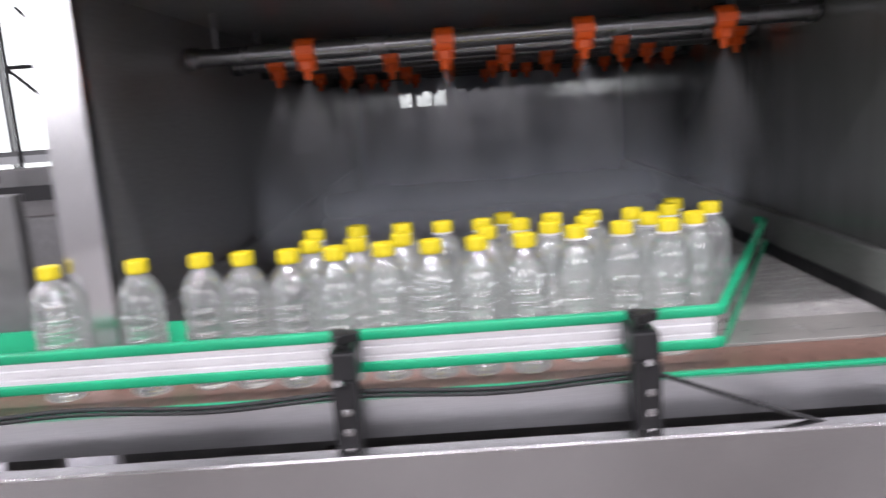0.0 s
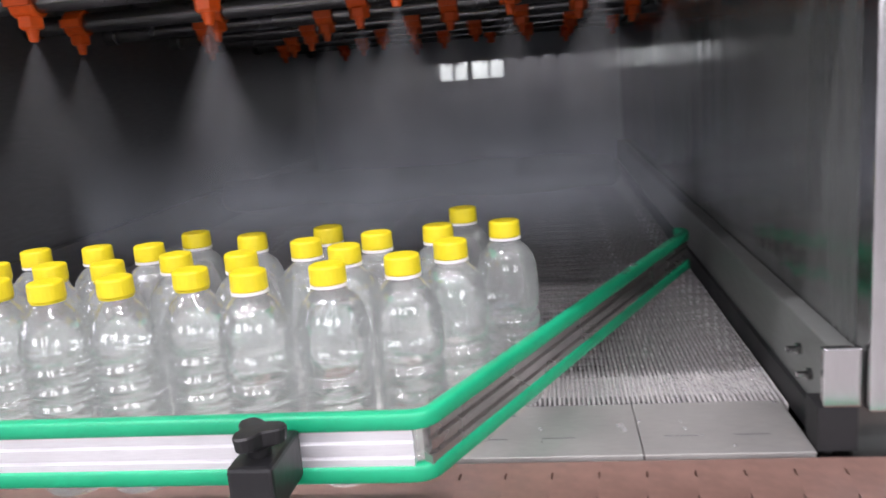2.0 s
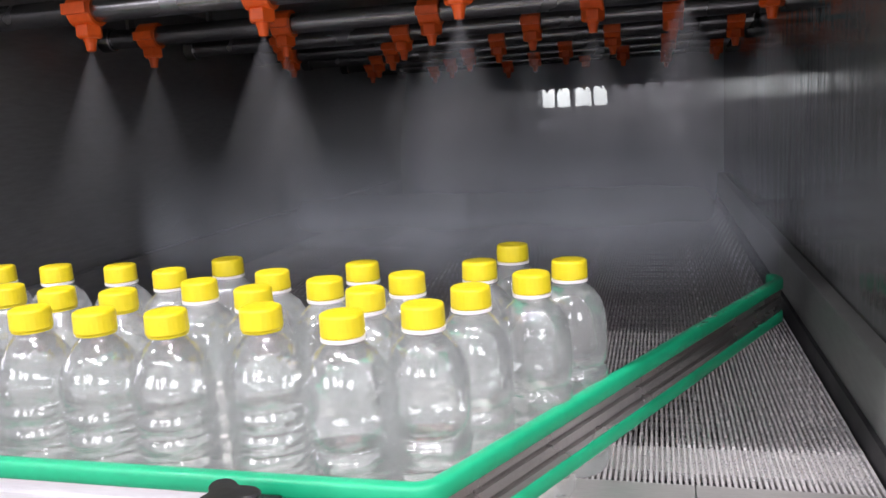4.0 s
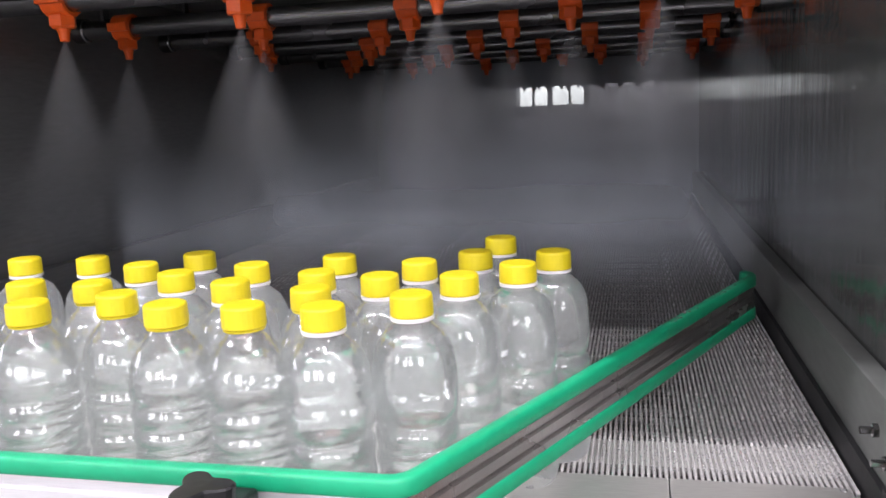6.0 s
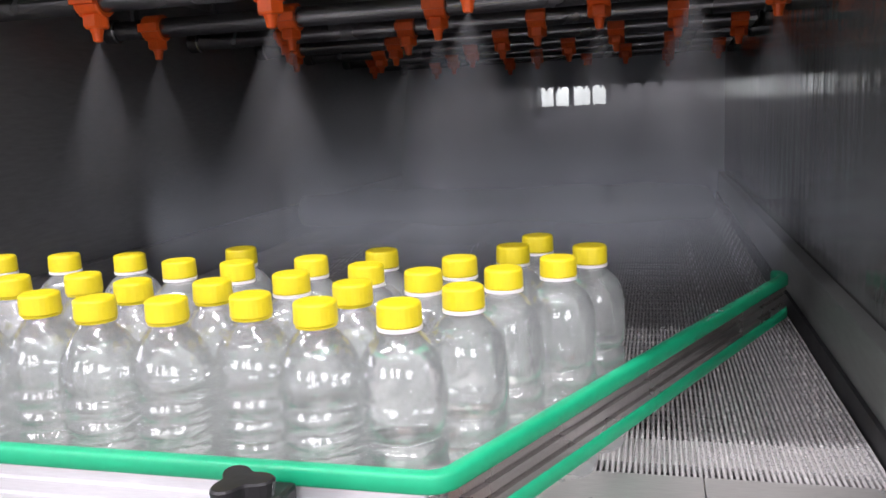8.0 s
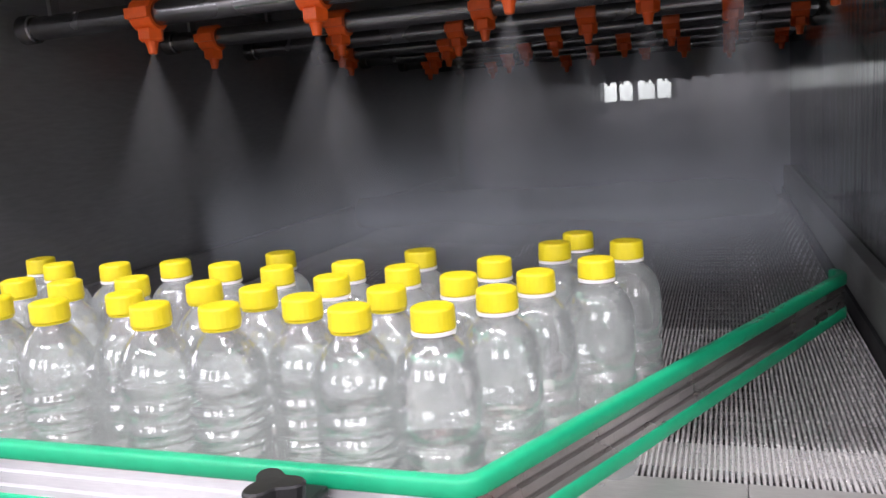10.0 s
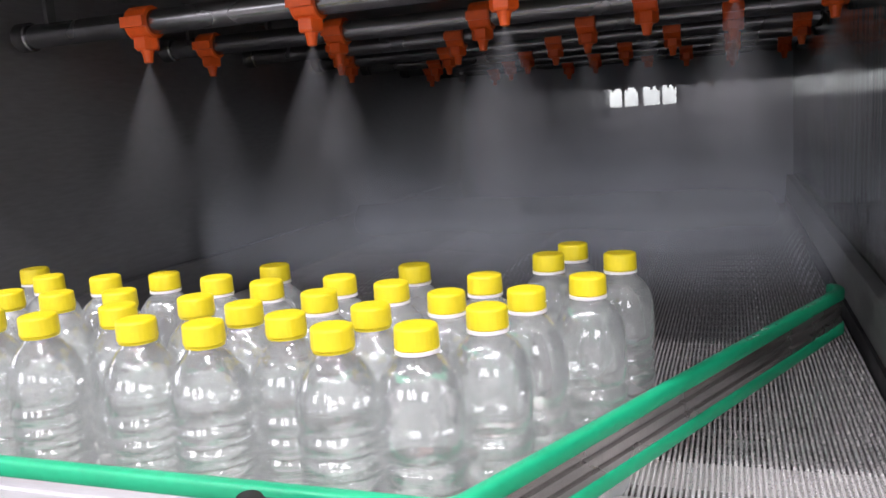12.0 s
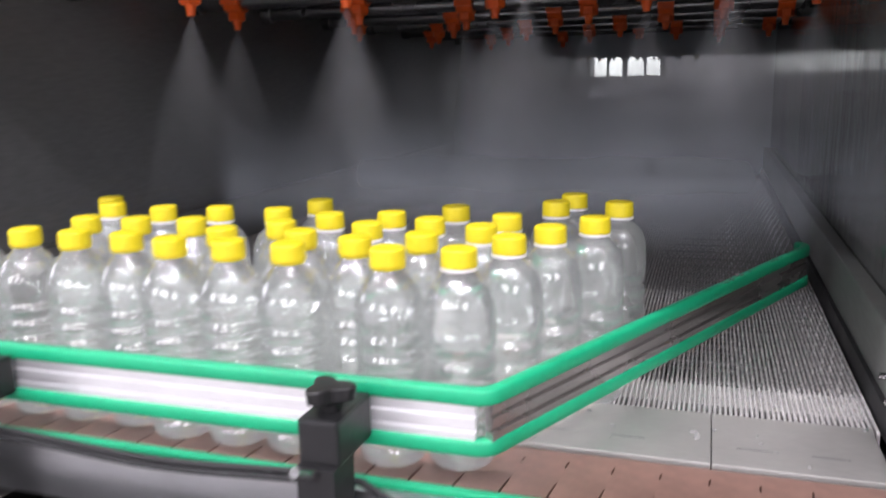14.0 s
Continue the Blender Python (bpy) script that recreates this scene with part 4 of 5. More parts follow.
def bottle(ribbed):
    """Two moulds: a domed one with a waist and a white ring, and a ribbed one with a steeper shoulder."""
    label = "clear ribbed plastic water bottle with a yellow screw cap" if ribbed else "clear dome-shouldered water bottle, yellow cap over a white ring"
    b = thing("water_bottle", (0, 0, BELT_Z), label, "bottle", "bottles queuing into the tunnel")
    prof = [(0.0005, 0.020), (0.0, 0.0235), (0.0015, 0.0265), (0.006, 0.0295), (0.012, 0.0303)]
    if ribbed:
        prof += rings(0.0125, 0.0155, 7, 0.0021)
        prof += [(0.122, 0.0306), (0.128, 0.0304), (0.134, 0.0295), (0.140, 0.0277), (0.146, 0.0250), (0.151, 0.0220), (0.1555, 0.0183), (0.159, 0.0148), (0.1612, 0.0131), (0.168, 0.0126)]
    else:
        prof += rings(0.0150, 0.017, 4, 0.0021)
        prof += [(0.084, 0.0305), (0.088, 0.0301), (0.0903, 0.0287), (0.0920, 0.0272), (0.0930, 0.0268), (0.0940, 0.0272), (0.0958, 0.0287), (0.099, 0.0303), (0.108, 0.0307), (0.119, 0.0307), (0.128, 0.0304), (0.136, 0.0295), (0.142, 0.0280), (0.147, 0.0260), (0.151, 0.0236), (0.1545, 0.0206), (0.1575, 0.0172), (0.1597, 0.0145), (0.161, 0.0132), (0.163, 0.0128), (0.168, 0.0126)]
    shell = lathe(prof, 48)
    for v in shell.verts:
        rr = math.hypot(v.co.x, v.co.y)
        if 0.014 < v.co.z < 0.104 and rr < 0.0290:
            k = 1 + 0.02 * math.cos(12 * math.atan2(v.co.y, v.co.x))
            v.co.x, v.co.y = v.co.x * k, v.co.y * k
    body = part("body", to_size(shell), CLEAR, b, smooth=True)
    # the body casts no shadow, so light reaches what stands behind it
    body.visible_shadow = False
    # beads of spray on the shoulder
    rng = random.Random(23 if ribbed else 29)
    bm = bmesh.new()
    slope = [p for p in prof if p[0] > 0.098 and p[1] > 0.016]
    for cluster in range(9):
        turn0, i0 = rng.uniform(0, 2 * math.pi), rng.uniform(0, len(slope) - 2)
        for _ in range(rng.randrange(7, 15)):
            i = min(max(i0 + rng.gauss(0, 0.9), 0), len(slope) - 1.01)
            j, f = int(i), i % 1
            z, rr = (slope[j][q] * (1 - f) + slope[j + 1][q] * f for q in (0, 1))
            tilt = math.degrees(math.atan2(slope[j][1] - slope[j + 1][1], slope[j + 1][0] - slope[j][0]))
            turn = turn0 + rng.gauss(0, 0.28)
            r_ = rng.uniform(0.0004, 0.00105)
            m = pose(rr * math.cos(turn), rr * math.sin(turn), z, 0, 0, math.degrees(turn)) @ pose(0, 0, 0, 0, 90 - tilt, 0)
            add_lathe(bm, [(-0.0002, r_), (r_ * 0.25, r_ * 0.88), (r_ * 0.5, r_ * 0.5), (r_ * 0.58, r_ * 0.1)], 7, m)
    part("bead_spatter", to_size(bm), DROP, b, "fine beads of water", smooth=True, kind="stuff")
    ring = [(0.1612, 0.0135), (0.1615, 0.0160), (0.1640, 0.0163), (0.1643, 0.0140)]
    if ribbed:
        ring = [(0.1622, 0.0130), (0.1625, 0.0150), (0.1640, 0.0152), (0.1643, 0.0140)]
    part("seal_ring", to_size(lathe(ring, 28), True), YELLOW if ribbed else WHITE, b, "" if ribbed else "white tamper ring")
    cap = lathe([(0.1645, 0.0155), (0.1655, 0.0160), (0.1788, 0.0157), (0.1803, 0.0150), (0.1810, 0.0135), (0.1811, 0.004)], 56)
    for v in cap.verts:
        if 0.165 < v.co.z < 0.1795:
            k = round(math.atan2(v.co.y, v.co.x) / (2 * math.pi) * 56) % 2
            s = 1 - 0.006 * k
            v.co.x, v.co.y = v.co.x * s, v.co.y * s
    part("cap", to_size(cap, True), YELLOW, b, "bright yellow ribbed screw cap")
    return b


BOTTLE_ROWS = [
    [(0, 0.0627, 0.2183), (0.5, 0.0679, 0.2256), (1.5, 0.0646, 0.2386), (2, 0.0641, 0.2274), (2.5, 0.0672, 0.2241), (5, 0.0813, 0.2352), (6, 0.0824, 0.2451), (7.5, 0.0830, 0.2537), (8, 0.0836, 0.2612), (10.5, 0.0758, 0.3032), (11, 0.0750, 0.3096), (11.5, 0.0773, 0.3117), (12, 0.0760, 0.3175), (13, 0.0765, 0.3208), (13.5, 0.0745, 0.3214), (14, 0.0742, 0.3239)],
    [(0, 0.0245, 0.2822), (0.5, 0.0240, 0.2982), (1.5, 0.0136, 0.3146), (2, 0.0132, 0.3253), (2.5, 0.0144, 0.3114), (5, 0.0153, 0.3108), (5.5, 0.0211, 0.3189), (6, 0.0239, 0.3222), (6.5, 0.0238, 0.3235), (7, 0.0232, 0.3223), (8, 0.0290, 0.3211), (10.5, 0.0224, 0.3586), (11, 0.0213, 0.3669), (12, 0.0218, 0.3739), (13, 0.0212, 0.3764), (14, 0.0173, 0.3760)],
    [(0, 0.0145, 0.1332), (0.5, 0.0214, 0.1438), (1.5, 0.0219, 0.1557), (2, 0.0209, 0.1419), (2.5, 0.0357, 0.1500), (5, 0.0548, 0.1815), (5.5, 0.0553, 0.1861), (6, 0.0588, 0.1900), (7.5, 0.0605, 0.1978), (8, 0.0621, 0.2043), (10.5, 0.0624, 0.2112), (11, 0.0618, 0.2131), (11.5, 0.0650, 0.2116), (12, 0.0629, 0.2136), (13.5, 0.0632, 0.2124), (14, 0.0616, 0.2208)],
    [(0, 0.0028, 0.2259), (0.5, 0.0081, 0.2168), (1.5, 0.0044, 0.2281), (2, -0.0012, 0.2245), (2.5, -0.0009, 0.2231), (5, 0.0045, 0.2329), (5.5, 0.0110, 0.2441), (6, 0.0135, 0.2444), (6.5, 0.0140, 0.2493), (7, 0.0133, 0.2519), (8, 0.0146, 0.2630), (10.5, 0.0093, 0.3002), (11, 0.0071, 0.3087), (11.5, 0.0101, 0.3114), (12, 0.0087, 0.3155), (13, 0.0087, 0.3178), (14, 0.0060, 0.3171)],
    [(0, -0.0330, 0.0867), (0.5, -0.0121, 0.0936), (1.5, -0.0149, 0.1078), (2, -0.0137, 0.0920), (2.5, 0.0042, 0.0985), (5, 0.0170, 0.1352), (6.5, 0.0211, 0.1466), (7.5, 0.0233, 0.1500), (8, 0.0249, 0.1575), (10.5, 0.0230, 0.1577), (12, 0.0242, 0.1610), (13.5, 0.0239, 0.1612), (14, 0.0281, 0.1644)],
    [(0, -0.0950, 0.0915), (0.5, -0.0747, 0.0940), (1.5, -0.0711, 0.0827), (2, -0.0722, 0.0709), (2.5, -0.0371, 0.0545), (5, -0.0029, 0.0755), (5.5, -0.0016, 0.0747), (7, 0.0019, 0.0863), (7.5, 0.0039, 0.0863), (8, 0.0079, 0.0910), (10.5, 0.0075, 0.0998), (11.5, 0.0092, 0.1029), (13.5, 0.0061, 0.1040), (14, 0.0017, 0.1104)],
    [(0, -0.0559, 0.2116), (0.5, -0.0533, 0.2153), (1.5, -0.0542, 0.2136), (2, -0.0587, 0.2038), (2.5, -0.0546, 0.1850), (5, -0.0394, 0.1703), (5.5, -0.0268, 0.1946), (6.5, -0.0257, 0.2011), (7, -0.0231, 0.2024), (7.5, -0.0221, 0.2007), (8, -0.0214, 0.2042), (10.5, -0.0268, 0.2136), (11, -0.0276, 0.2131), (11.5, -0.0253, 0.2149), (13, -0.0270, 0.2163), (13.5, -0.0273, 0.2149), (14, -0.0265, 0.2200)],
    [(0, -0.0434, 0.1525), (0.5, -0.0622, 0.1556), (1.5, -0.0736, 0.1563), (2, -0.0766, 0.1459), (2.5, -0.0672, 0.1260), (5, -0.0621, 0.1141), (5.5, -0.0455, 0.1377), (6, -0.0428, 0.1407), (6.5, -0.0434, 0.1439), (7, -0.0419, 0.1455), (7.5, -0.0404, 0.1438), (8, -0.0372, 0.1465), (10.5, -0.0365, 0.1465), (11, -0.0381, 0.1475), (11.5, -0.0358, 0.1460), (12, -0.0370, 0.1481), (12.5, -0.0375, 0.1472), (13, -0.0382, 0.1500), (13.5, -0.0368, 0.1486), (14, -0.0362, 0.1567)],
    [(0, -0.1150, 0.2240), (0.5, -0.1094, 0.2378), (1.5, -0.1154, 0.2568), (2, -0.1202, 0.2514), (2.5, -0.1161, 0.2356), (5, -0.1049, 0.2208), (5.5, -0.1070, 0.2215), (6, -0.1071, 0.2252), (6.5, -0.1075, 0.2251), (7, -0.1032, 0.2286), (7.5, -0.1049, 0.2339), (8, -0.1034, 0.2405), (10.5, -0.1119, 0.2612), (11, -0.1102, 0.2592), (12, -0.1078, 0.2610), (12.5, -0.1089, 0.2620), (13, -0.1084, 0.2608), (13.5, -0.0974, 0.2698), (14, -0.0945, 0.2657)],
    [(0, -0.1316, 0.1642), (0.5, -0.1228, 0.1789), (1.5, -0.1225, 0.1917), (2, -0.1237, 0.1837), (2.5, -0.1161, 0.1646), (5, -0.1098, 0.1503), (5.5, -0.1050, 0.1513), (8, -0.0941, 0.1716), (10.5, -0.0988, 0.1821), (12.5, -0.0981, 0.1822), (13, -0.0987, 0.1841), (14, -0.0971, 0.1853)],
    [(0, -0.1583, 0.0865), (0.5, -0.1403, 0.0843), (1.5, -0.1365, 0.0759), (2, -0.1360, 0.0611), (2.5, -0.0998, 0.0475), (5, -0.0514, 0.0406), (5.5, -0.0515, 0.0406), (7.5, -0.0362, 0.0406), (8, -0.0241, 0.0406), (10.5, -0.0222, 0.0460), (11, -0.0238, 0.0468), (11.5, -0.0231, 0.0461), (12, -0.0239, 0.0480), (12.5, -0.0242, 0.0453), (13, -0.0248, 0.0471), (13.5, -0.0249, 0.0460), (14, -0.0262, 0.0507)],
    [(0, -0.2306, 0.0537), (0.5, -0.2007, 0.0853), (1.5, -0.1962, 0.0904), (2, -0.1938, 0.0787), (2.5, -0.1604, 0.0534), (5, -0.1040, 0.0688), (5.5, -0.0855, 0.0927), (6.5, -0.0811, 0.0949), (7, -0.0807, 0.0966), (7.5, -0.0771, 0.0969), (8, -0.0792, 0.1002), (10.5, -0.0790, 0.1002), (11, -0.0807, 0.1001), (13, -0.0801, 0.1002), (13.5, -0.0816, 0.1003), (14, -0.0786, 0.1077)],
    [(0, -0.2936, 0.0586), (0.5, -0.2798, 0.0640), (1.5, -0.2578, 0.0750), (2, -0.2546, 0.0643), (2.5, -0.2205, 0.0473), (5, -0.1567, 0.0406), (5.5, -0.1149, 0.0406), (6, -0.1091, 0.0406), (7.5, -0.0971, 0.0406), (8, -0.0837, 0.0406), (10.5, -0.0817, 0.0406), (14, -0.0852, 0.0406)],
    [(0, -0.3546, 0.0576), (0.5, -0.3408, 0.0631), (1.5, -0.3181, 0.0739), (2, -0.3149, 0.0605), (2.5, -0.2807, 0.0511), (5, -0.2166, 0.0406), (5.5, -0.1747, 0.0406), (6, -0.1689, 0.0418), (7, -0.1630, 0.0406), (7.5, -0.1569, 0.0415), (8, -0.1409, 0.0576), (10.5, -0.1340, 0.0694), (11, -0.1355, 0.0694), (13.5, -0.1349, 0.0726), (14, -0.1313, 0.0787)],
    [(0, -0.4185, 0.0624), (0.5, -0.4017, 0.0708), (1.5, -0.3765, 0.0895), (2, -0.3737, 0.0742), (2.5, -0.3411, 0.0531), (5, -0.2770, 0.0465), (5.5, -0.2367, 0.0487), (6, -0.2279, 0.0712), (6.5, -0.2202, 0.0856), (7, -0.2075, 0.0957), (7.5, -0.1981, 0.0989), (8, -0.1966, 0.1012), (10.5, -0.1899, 0.1003), (13, -0.1926, 0.1005), (14, -0.1952, 0.0983)],
    [(0, -0.4834, 0.0576), (0.5, -0.4656, 0.0631), (1.5, -0.4368, 0.0711), (2, -0.4331, 0.0635), (2.5, -0.4059, 0.0571), (5, -0.3383, 0.0439), (5.5, -0.2979, 0.0427), (6, -0.2806, 0.0406), (6.5, -0.2602, 0.0406), (7, -0.2308, 0.0406), (7.5, -0.2190, 0.0429), (8, -0.1981, 0.0407), (10.5, -0.1865, 0.0406), (13.5, -0.1854, 0.0406), (14, -0.1775, 0.0406)],
    [(0, -0.5454, 0.0595), (0.5, -0.5285, 0.0631), (1.5, -0.4994, 0.0711), (2, -0.4935, 0.0642), (2.5, -0.4683, 0.0571), (5, -0.4042, 0.0418), (5.5, -0.3619, 0.0415), (6.5, -0.3219, 0.0472), (7.5, -0.2798, 0.0406), (8, -0.2579, 0.0406), (10.5, -0.2478, 0.0412), (11, -0.2492, 0.0439), (12, -0.2497, 0.0452), (12.5, -0.2493, 0.0435), (13, -0.2498, 0.0445), (13.5, -0.2475, 0.0440), (14, -0.2374, 0.0414)],
    [(0, -0.6099, 0.0682), (0.5, -0.5922, 0.0689), (1.5, -0.5619, 0.0711), (2, -0.5539, 0.0642), (2.5, -0.5306, 0.0571), (5, -0.4663, 0.0466), (7.5, -0.3390, 0.0526), (8, -0.3164, 0.0531), (10.5, -0.3020, 0.0828), (11, -0.3040, 0.0856), (12, -0.3029, 0.0870), (12.5, -0.3010, 0.0857), (13, -0.2992, 0.0930), (13.5, -0.2922, 0.1001), (14, -0.2797, 0.0972)],
    [(0, -0.6699, 0.0751), (0.5, -0.6524, 0.0737), (1.5, -0.6245, 0.0711), (2, -0.6143, 0.0644), (2.5, -0.5930, 0.0571), (5, -0.5284, 0.0466), (7.5, -0.3984, 0.0416), (8, -0.3749, 0.0406), (10.5, -0.3515, 0.0492), (11.5, -0.3527, 0.0504), (12, -0.3497, 0.0497), (12.5, -0.3490, 0.0499), (13, -0.3394, 0.0486), (13.5, -0.3124, 0.0437), (14, -0.2979, 0.0406)],
    [(0, -0.7527, 0.0653), (0.5, -0.7297, 0.0602), (1.5, -0.6899, 0.0519), (2, -0.6739, 0.0543), (2.5, -0.6554, 0.0571), (5, -0.5905, 0.0466), (8, -0.4339, 0.0513), (10.5, -0.4175, 0.0565), (11, -0.4149, 0.0575), (12.5, -0.4134, 0.0555), (13, -0.4064, 0.0548), (13.5, -0.3713, 0.0542), (14, -0.3561, 0.0545)],
    [(0, -0.8738, 0.0653), (0.5, -0.8332, 0.0602), (1.5, -0.7573, 0.0519), (2.5, -0.7187, 0.0571), (5, -0.6526, 0.0514), (8, -0.4953, 0.0512), (10.5, -0.4796, 0.0565), (11, -0.4771, 0.0575), (12.5, -0.4757, 0.0555), (13, -0.4706, 0.0548), (13.5, -0.4332, 0.0542), (14, -0.4159, 0.0535)],
    [(0, -0.1749, 0.2161), (0.5, -0.1724, 0.2179), (1.5, -0.1904, 0.2463), (2, -0.1951, 0.2312), (2.5, -0.1852, 0.2107), (5, -0.1756, 0.1827), (6.5, -0.1694, 0.1923), (7, -0.1621, 0.1999), (8, -0.1572, 0.2033), (10.5, -0.1606, 0.2027), (11, -0.1614, 0.2057), (12, -0.1590, 0.2065), (12.5, -0.1600, 0.2066), (13, -0.1561, 0.2061), (13.5, -0.1481, 0.2153), (14, -0.1499, 0.2152)],
    [(0, -0.1868, 0.1398), (0.5, -0.1690, 0.1401), (1.5, -0.1702, 0.1510), (2, -0.1721, 0.1391), (2.5, -0.1612, 0.1233), (5, -0.1596, 0.1171), (5.5, -0.1568, 0.1161), (6.5, -0.1592, 0.1199), (7, -0.1509, 0.1267), (7.5, -0.1457, 0.1280), (8, -0.1443, 0.1332), (10.5, -0.1464, 0.1422), (13, -0.1474, 0.1468), (13.5, -0.1495, 0.1489), (14, -0.1497, 0.1495)],
    [(0, -0.2450, 0.2592), (0.5, -0.2486, 0.2656), (1.5, -0.2655, 0.2732), (2, -0.2719, 0.2668), (2.5, -0.2658, 0.2606), (5, -0.2552, 0.2441), (5.5, -0.2564, 0.2425), (6, -0.2552, 0.2415), (6.5, -0.2554, 0.2459), (7, -0.2494, 0.2461), (7.5, -0.2521, 0.2508), (8, -0.2531, 0.2534), (10.5, -0.2625, 0.2605), (11.5, -0.2628, 0.2642), (12, -0.2590, 0.2616), (12.5, -0.2579, 0.2603), (13, -0.2586, 0.2660), (14, -0.2674, 0.2850)],
    [(0, -0.2268, 0.1851), (0.5, -0.2334, 0.1772), (1.5, -0.2414, 0.1702), (2, -0.2413, 0.1519), (2.5, -0.2342, 0.1539), (5, -0.2241, 0.1414), (5.5, -0.2244, 0.1426), (6, -0.2260, 0.1502), (6.5, -0.2254, 0.1632), (7, -0.2210, 0.1747), (7.5, -0.2184, 0.1753), (8, -0.2185, 0.1816), (10.5, -0.2221, 0.1838), (12.5, -0.2203, 0.1847), (13, -0.2149, 0.1892), (13.5, -0.2141, 0.1902), (14, -0.2116, 0.1945)],
    [(0, -0.2813, 0.2110), (0.5, -0.2810, 0.2146), (1.5, -0.2953, 0.2203), (2, -0.2959, 0.2072), (2.5, -0.2926, 0.2001), (5, -0.2826, 0.1889), (5.5, -0.2821, 0.1866), (6.5, -0.2844, 0.1891), (7, -0.2809, 0.1894), (7.5, -0.2800, 0.1857), (8, -0.2820, 0.1900), (10.5, -0.2892, 0.2011), (11, -0.2883, 0.2006), (11.5, -0.2904, 0.2039), (12, -0.2875, 0.2031), (12.5, -0.2873, 0.2053), (13, -0.2846, 0.2095), (14, -0.2861, 0.2182)],
    [(0, -0.2781, 0.1370), (0.5, -0.2934, 0.1443), (1.5, -0.2982, 0.1443), (2, -0.2968, 0.1281), (2.5, -0.2771, 0.1114), (5, -0.2755, 0.1064), (5.5, -0.2759, 0.1070), (6.5, -0.2780, 0.1130), (7, -0.2733, 0.1126), (7.5, -0.2715, 0.1124), (8, -0.2669, 0.0997), (10.5, -0.2519, 0.1207), (11, -0.2531, 0.1230), (11.5, -0.2524, 0.1214), (12.5, -0.2516, 0.1235), (13, -0.2496, 0.1297), (13.5, -0.2435, 0.1348), (14, -0.2398, 0.1417)],
    [(0, -0.3982, 0.1312), (0.5, -0.3843, 0.1385), (1.5, -0.3627, 0.1529), (2, -0.3571, 0.1323), (2.5, -0.3483, 0.1130), (5, -0.3393, 0.1123), (6.5, -0.3383, 0.1080), (7, -0.3329, 0.1185), (7.5, -0.3311, 0.1202), (8, -0.3329, 0.1242), (10.5, -0.3465, 0.1391), (11.5, -0.3481, 0.1408), (12.5, -0.3449, 0.1394), (13, -0.3441, 0.1414), (13.5, -0.3465, 0.1485), (14, -0.3426, 0.1389)],
    [(0, -0.3413, 0.2186), (0.5, -0.3417, 0.2227), (1.5, -0.3569, 0.2309), (2, -0.3564, 0.2139), (2.5, -0.3531, 0.2107), (5, -0.3569, 0.2235), (6, -0.3573, 0.2207), (6.5, -0.3594, 0.2215), (7, -0.3550, 0.2226), (7.5, -0.3550, 0.2187), (8, -0.3552, 0.2205), (10.5, -0.3592, 0.2183), (11, -0.3600, 0.2212), (11.5, -0.3603, 0.2196), (12.5, -0.3580, 0.2181), (13.5, -0.3608, 0.2186), (14, -0.3591, 0.2168)],
    [(0, -0.4030, 0.2271), (0.5, -0.4095, 0.2275), (1.5, -0.4272, 0.2299), (2, -0.4256, 0.2139), (2.5, -0.4299, 0.2155), (5, -0.4283, 0.2187), (6, -0.4297, 0.2161), (6.5, -0.4328, 0.2180), (7, -0.4268, 0.2158), (7.5, -0.4276, 0.2154), (8, -0.4295, 0.2198), (10.5, -0.4205, 0.2034), (11.5, -0.4242, 0.2070), (12, -0.4188, 0.2031), (12.5, -0.4177, 0.2004), (13, -0.4218, 0.2040), (13.5, -0.4256, 0.2051), (14, -0.4262, 0.2051)],
    [(0, -0.4611, 0.1138), (0.5, -0.4511, 0.1269), (1.5, -0.4349, 0.1577), (2.5, -0.4164, 0.1329), (5, -0.3984, 0.1223), (6.5, -0.3973, 0.1185), (7.5, -0.3913, 0.1147), (8, -0.3941, 0.1112), (10.5, -0.4088, 0.1278), (11, -0.4107, 0.1315), (11.5, -0.4126, 0.1307), (12, -0.4088, 0.1293), (12.5, -0.4073, 0.1298), (13, -0.4032, 0.1322), (13.5, -0.4019, 0.1257), (14, -0.4053, 0.1307)],
    [(0, -0.4737, 0.2378), (0.5, -0.4801, 0.2304), (1.5, -0.4994, 0.2155), (2.5, -0.4951, 0.2183), (5, -0.4940, 0.2128), (8, -0.4963, 0.2089), (10.5, -0.4982, 0.2096), (11, -0.4973, 0.2071), (11.5, -0.4985, 0.2073), (12, -0.4939, 0.2051), (13, -0.4936, 0.2044), (13.5, -0.5017, 0.2090), (14, -0.5071, 0.2182)],
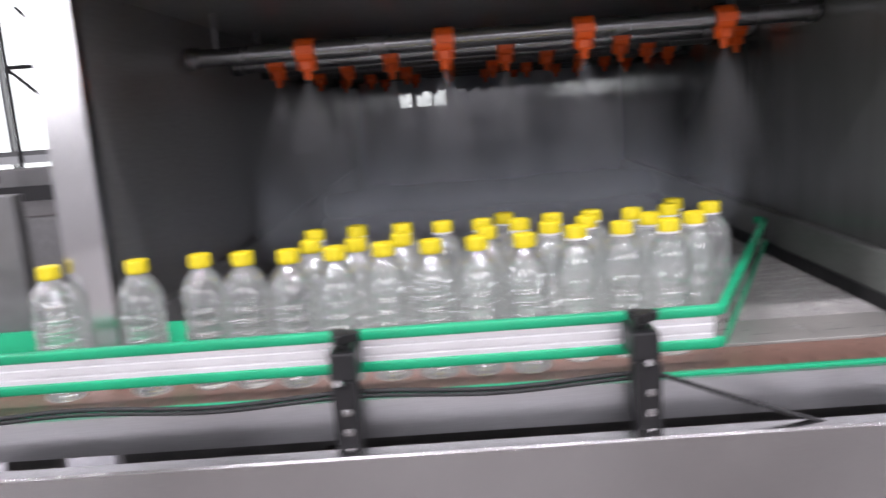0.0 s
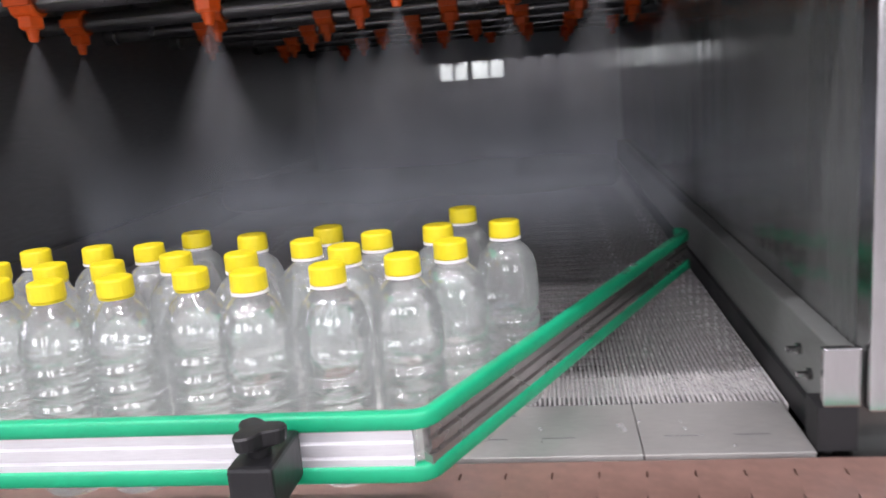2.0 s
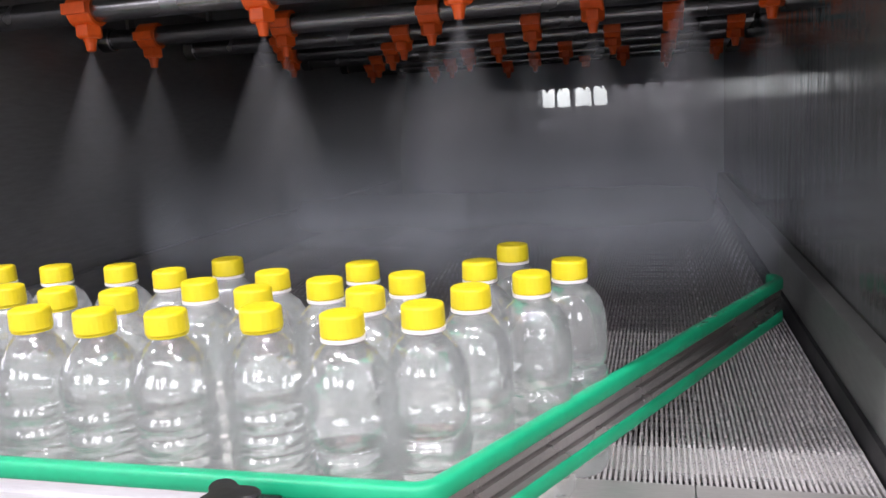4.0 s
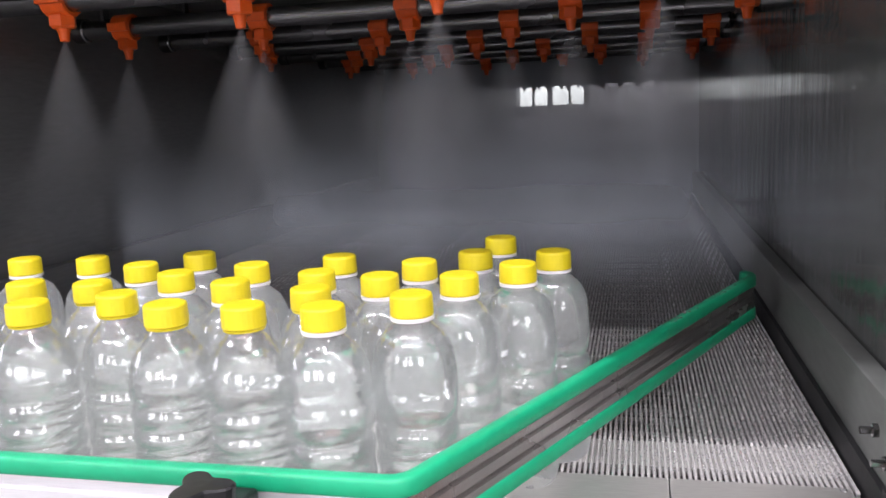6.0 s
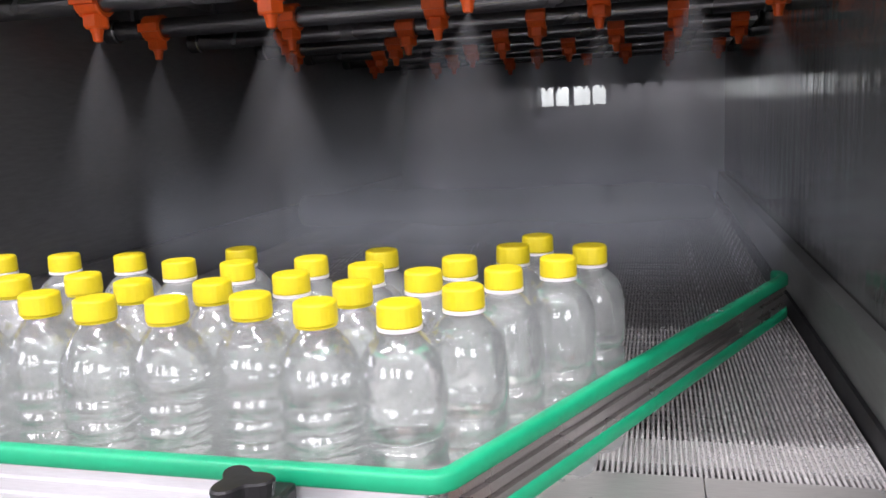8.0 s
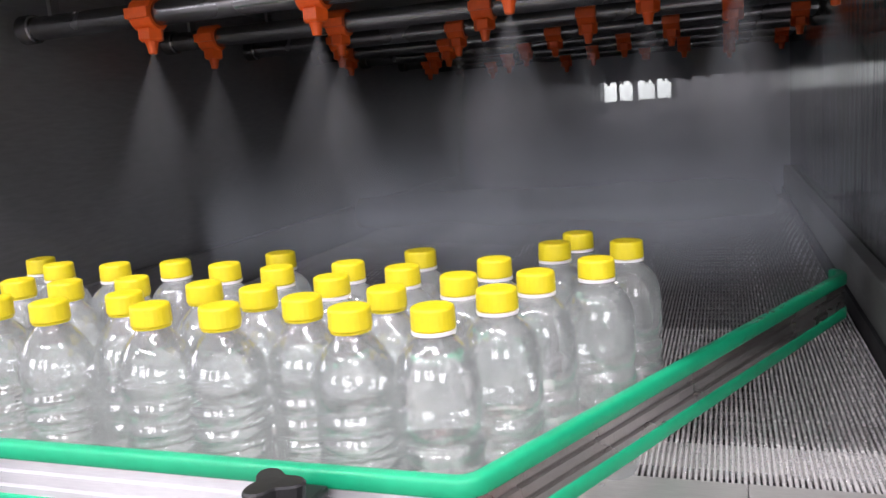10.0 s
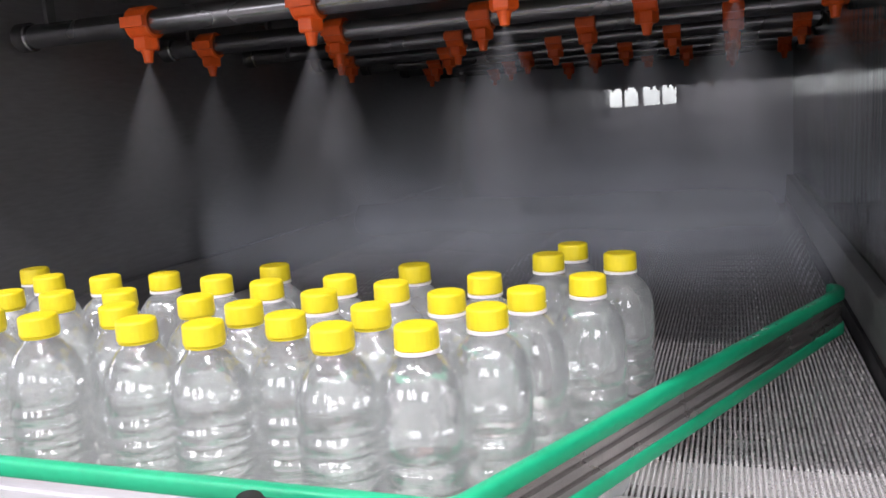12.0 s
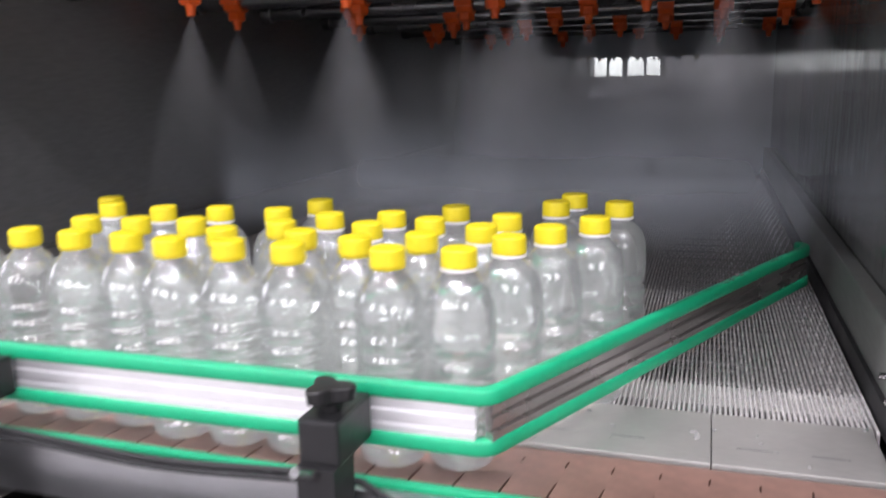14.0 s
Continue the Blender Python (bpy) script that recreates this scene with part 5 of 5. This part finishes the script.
    [(0, -0.5377, 0.2232), (0.5, -0.5449, 0.2111), (1.5, -0.5648, 0.1866), (2.5, -0.5594, 0.1972), (5, -0.5571, 0.2089), (8, -0.5565, 0.2261), (10.5, -0.5538, 0.2437), (11.5, -0.5555, 0.2449), (12.5, -0.5505, 0.2444), (13, -0.5519, 0.2527), (13.5, -0.5514, 0.2594), (14, -0.5468, 0.2631)],
    [(0, -0.5270, 0.1293), (0.5, -0.5169, 0.1317), (1.5, -0.5022, 0.1385), (2.5, -0.4942, 0.1416), (5, -0.4845, 0.1364), (8, -0.4753, 0.1324), (10.5, -0.4693, 0.1293), (11, -0.4706, 0.1328), (11.5, -0.4726, 0.1302), (12.5, -0.4671, 0.1328), (13, -0.4629, 0.1270), (13.5, -0.4618, 0.1271), (14, -0.4649, 0.1256)],
    [(0, -1.0200, 0.0653), (0.5, -0.9650, 0.0602), (1.5, -0.8450, 0.0519), (2, -0.8030, 0.0546), (2.5, -0.7805, 0.0571), (5, -0.7144, 0.0514), (8, -0.5571, 0.0512), (10.5, -0.5414, 0.0565), (11, -0.5389, 0.0575), (12.5, -0.5375, 0.0555), (13, -0.5324, 0.0548), (13.5, -0.4950, 0.0542), (14, -0.4758, 0.0535)],
    [(0, -1.0950, 0.0653), (0.5, -1.0400, 0.0602), (1.5, -0.9200, 0.0519), (2, -0.8780, 0.0546), (2.5, -0.8423, 0.0571), (5, -0.7762, 0.0514), (8, -0.6189, 0.0512), (10.5, -0.6032, 0.0565), (11, -0.6007, 0.0575), (12.5, -0.5993, 0.0555), (13, -0.5942, 0.0548), (13.5, -0.5568, 0.0542), (14, -0.5373, 0.0535)],
]
RIBBED = {11, 12, 13, 14, 15, 16, 17, 18, 19, 20, 26, 27, 30, 33, 34, 35}
domed, ribbed_one = bottle(False), bottle(True)
BOTTLES = []
for i in range(len(BOTTLE_ROWS)):
    if i == 0:
        BOTTLES.append(domed)
    elif i == 11:
        BOTTLES.append(ribbed_one)
    else:
        BOTTLES.append(copy_thing(ribbed_one if i in RIBBED else domed, pose(0, 0, BELT_Z)))


def motions():
    for i, (ob, rows) in enumerate(zip(BOTTLES, BOTTLE_ROWS)):
        walk(ob, [(t, pose(x, y, BELT_Z, 0, 0, i * 47 % 360)) for t, x, y in rows])


motions()
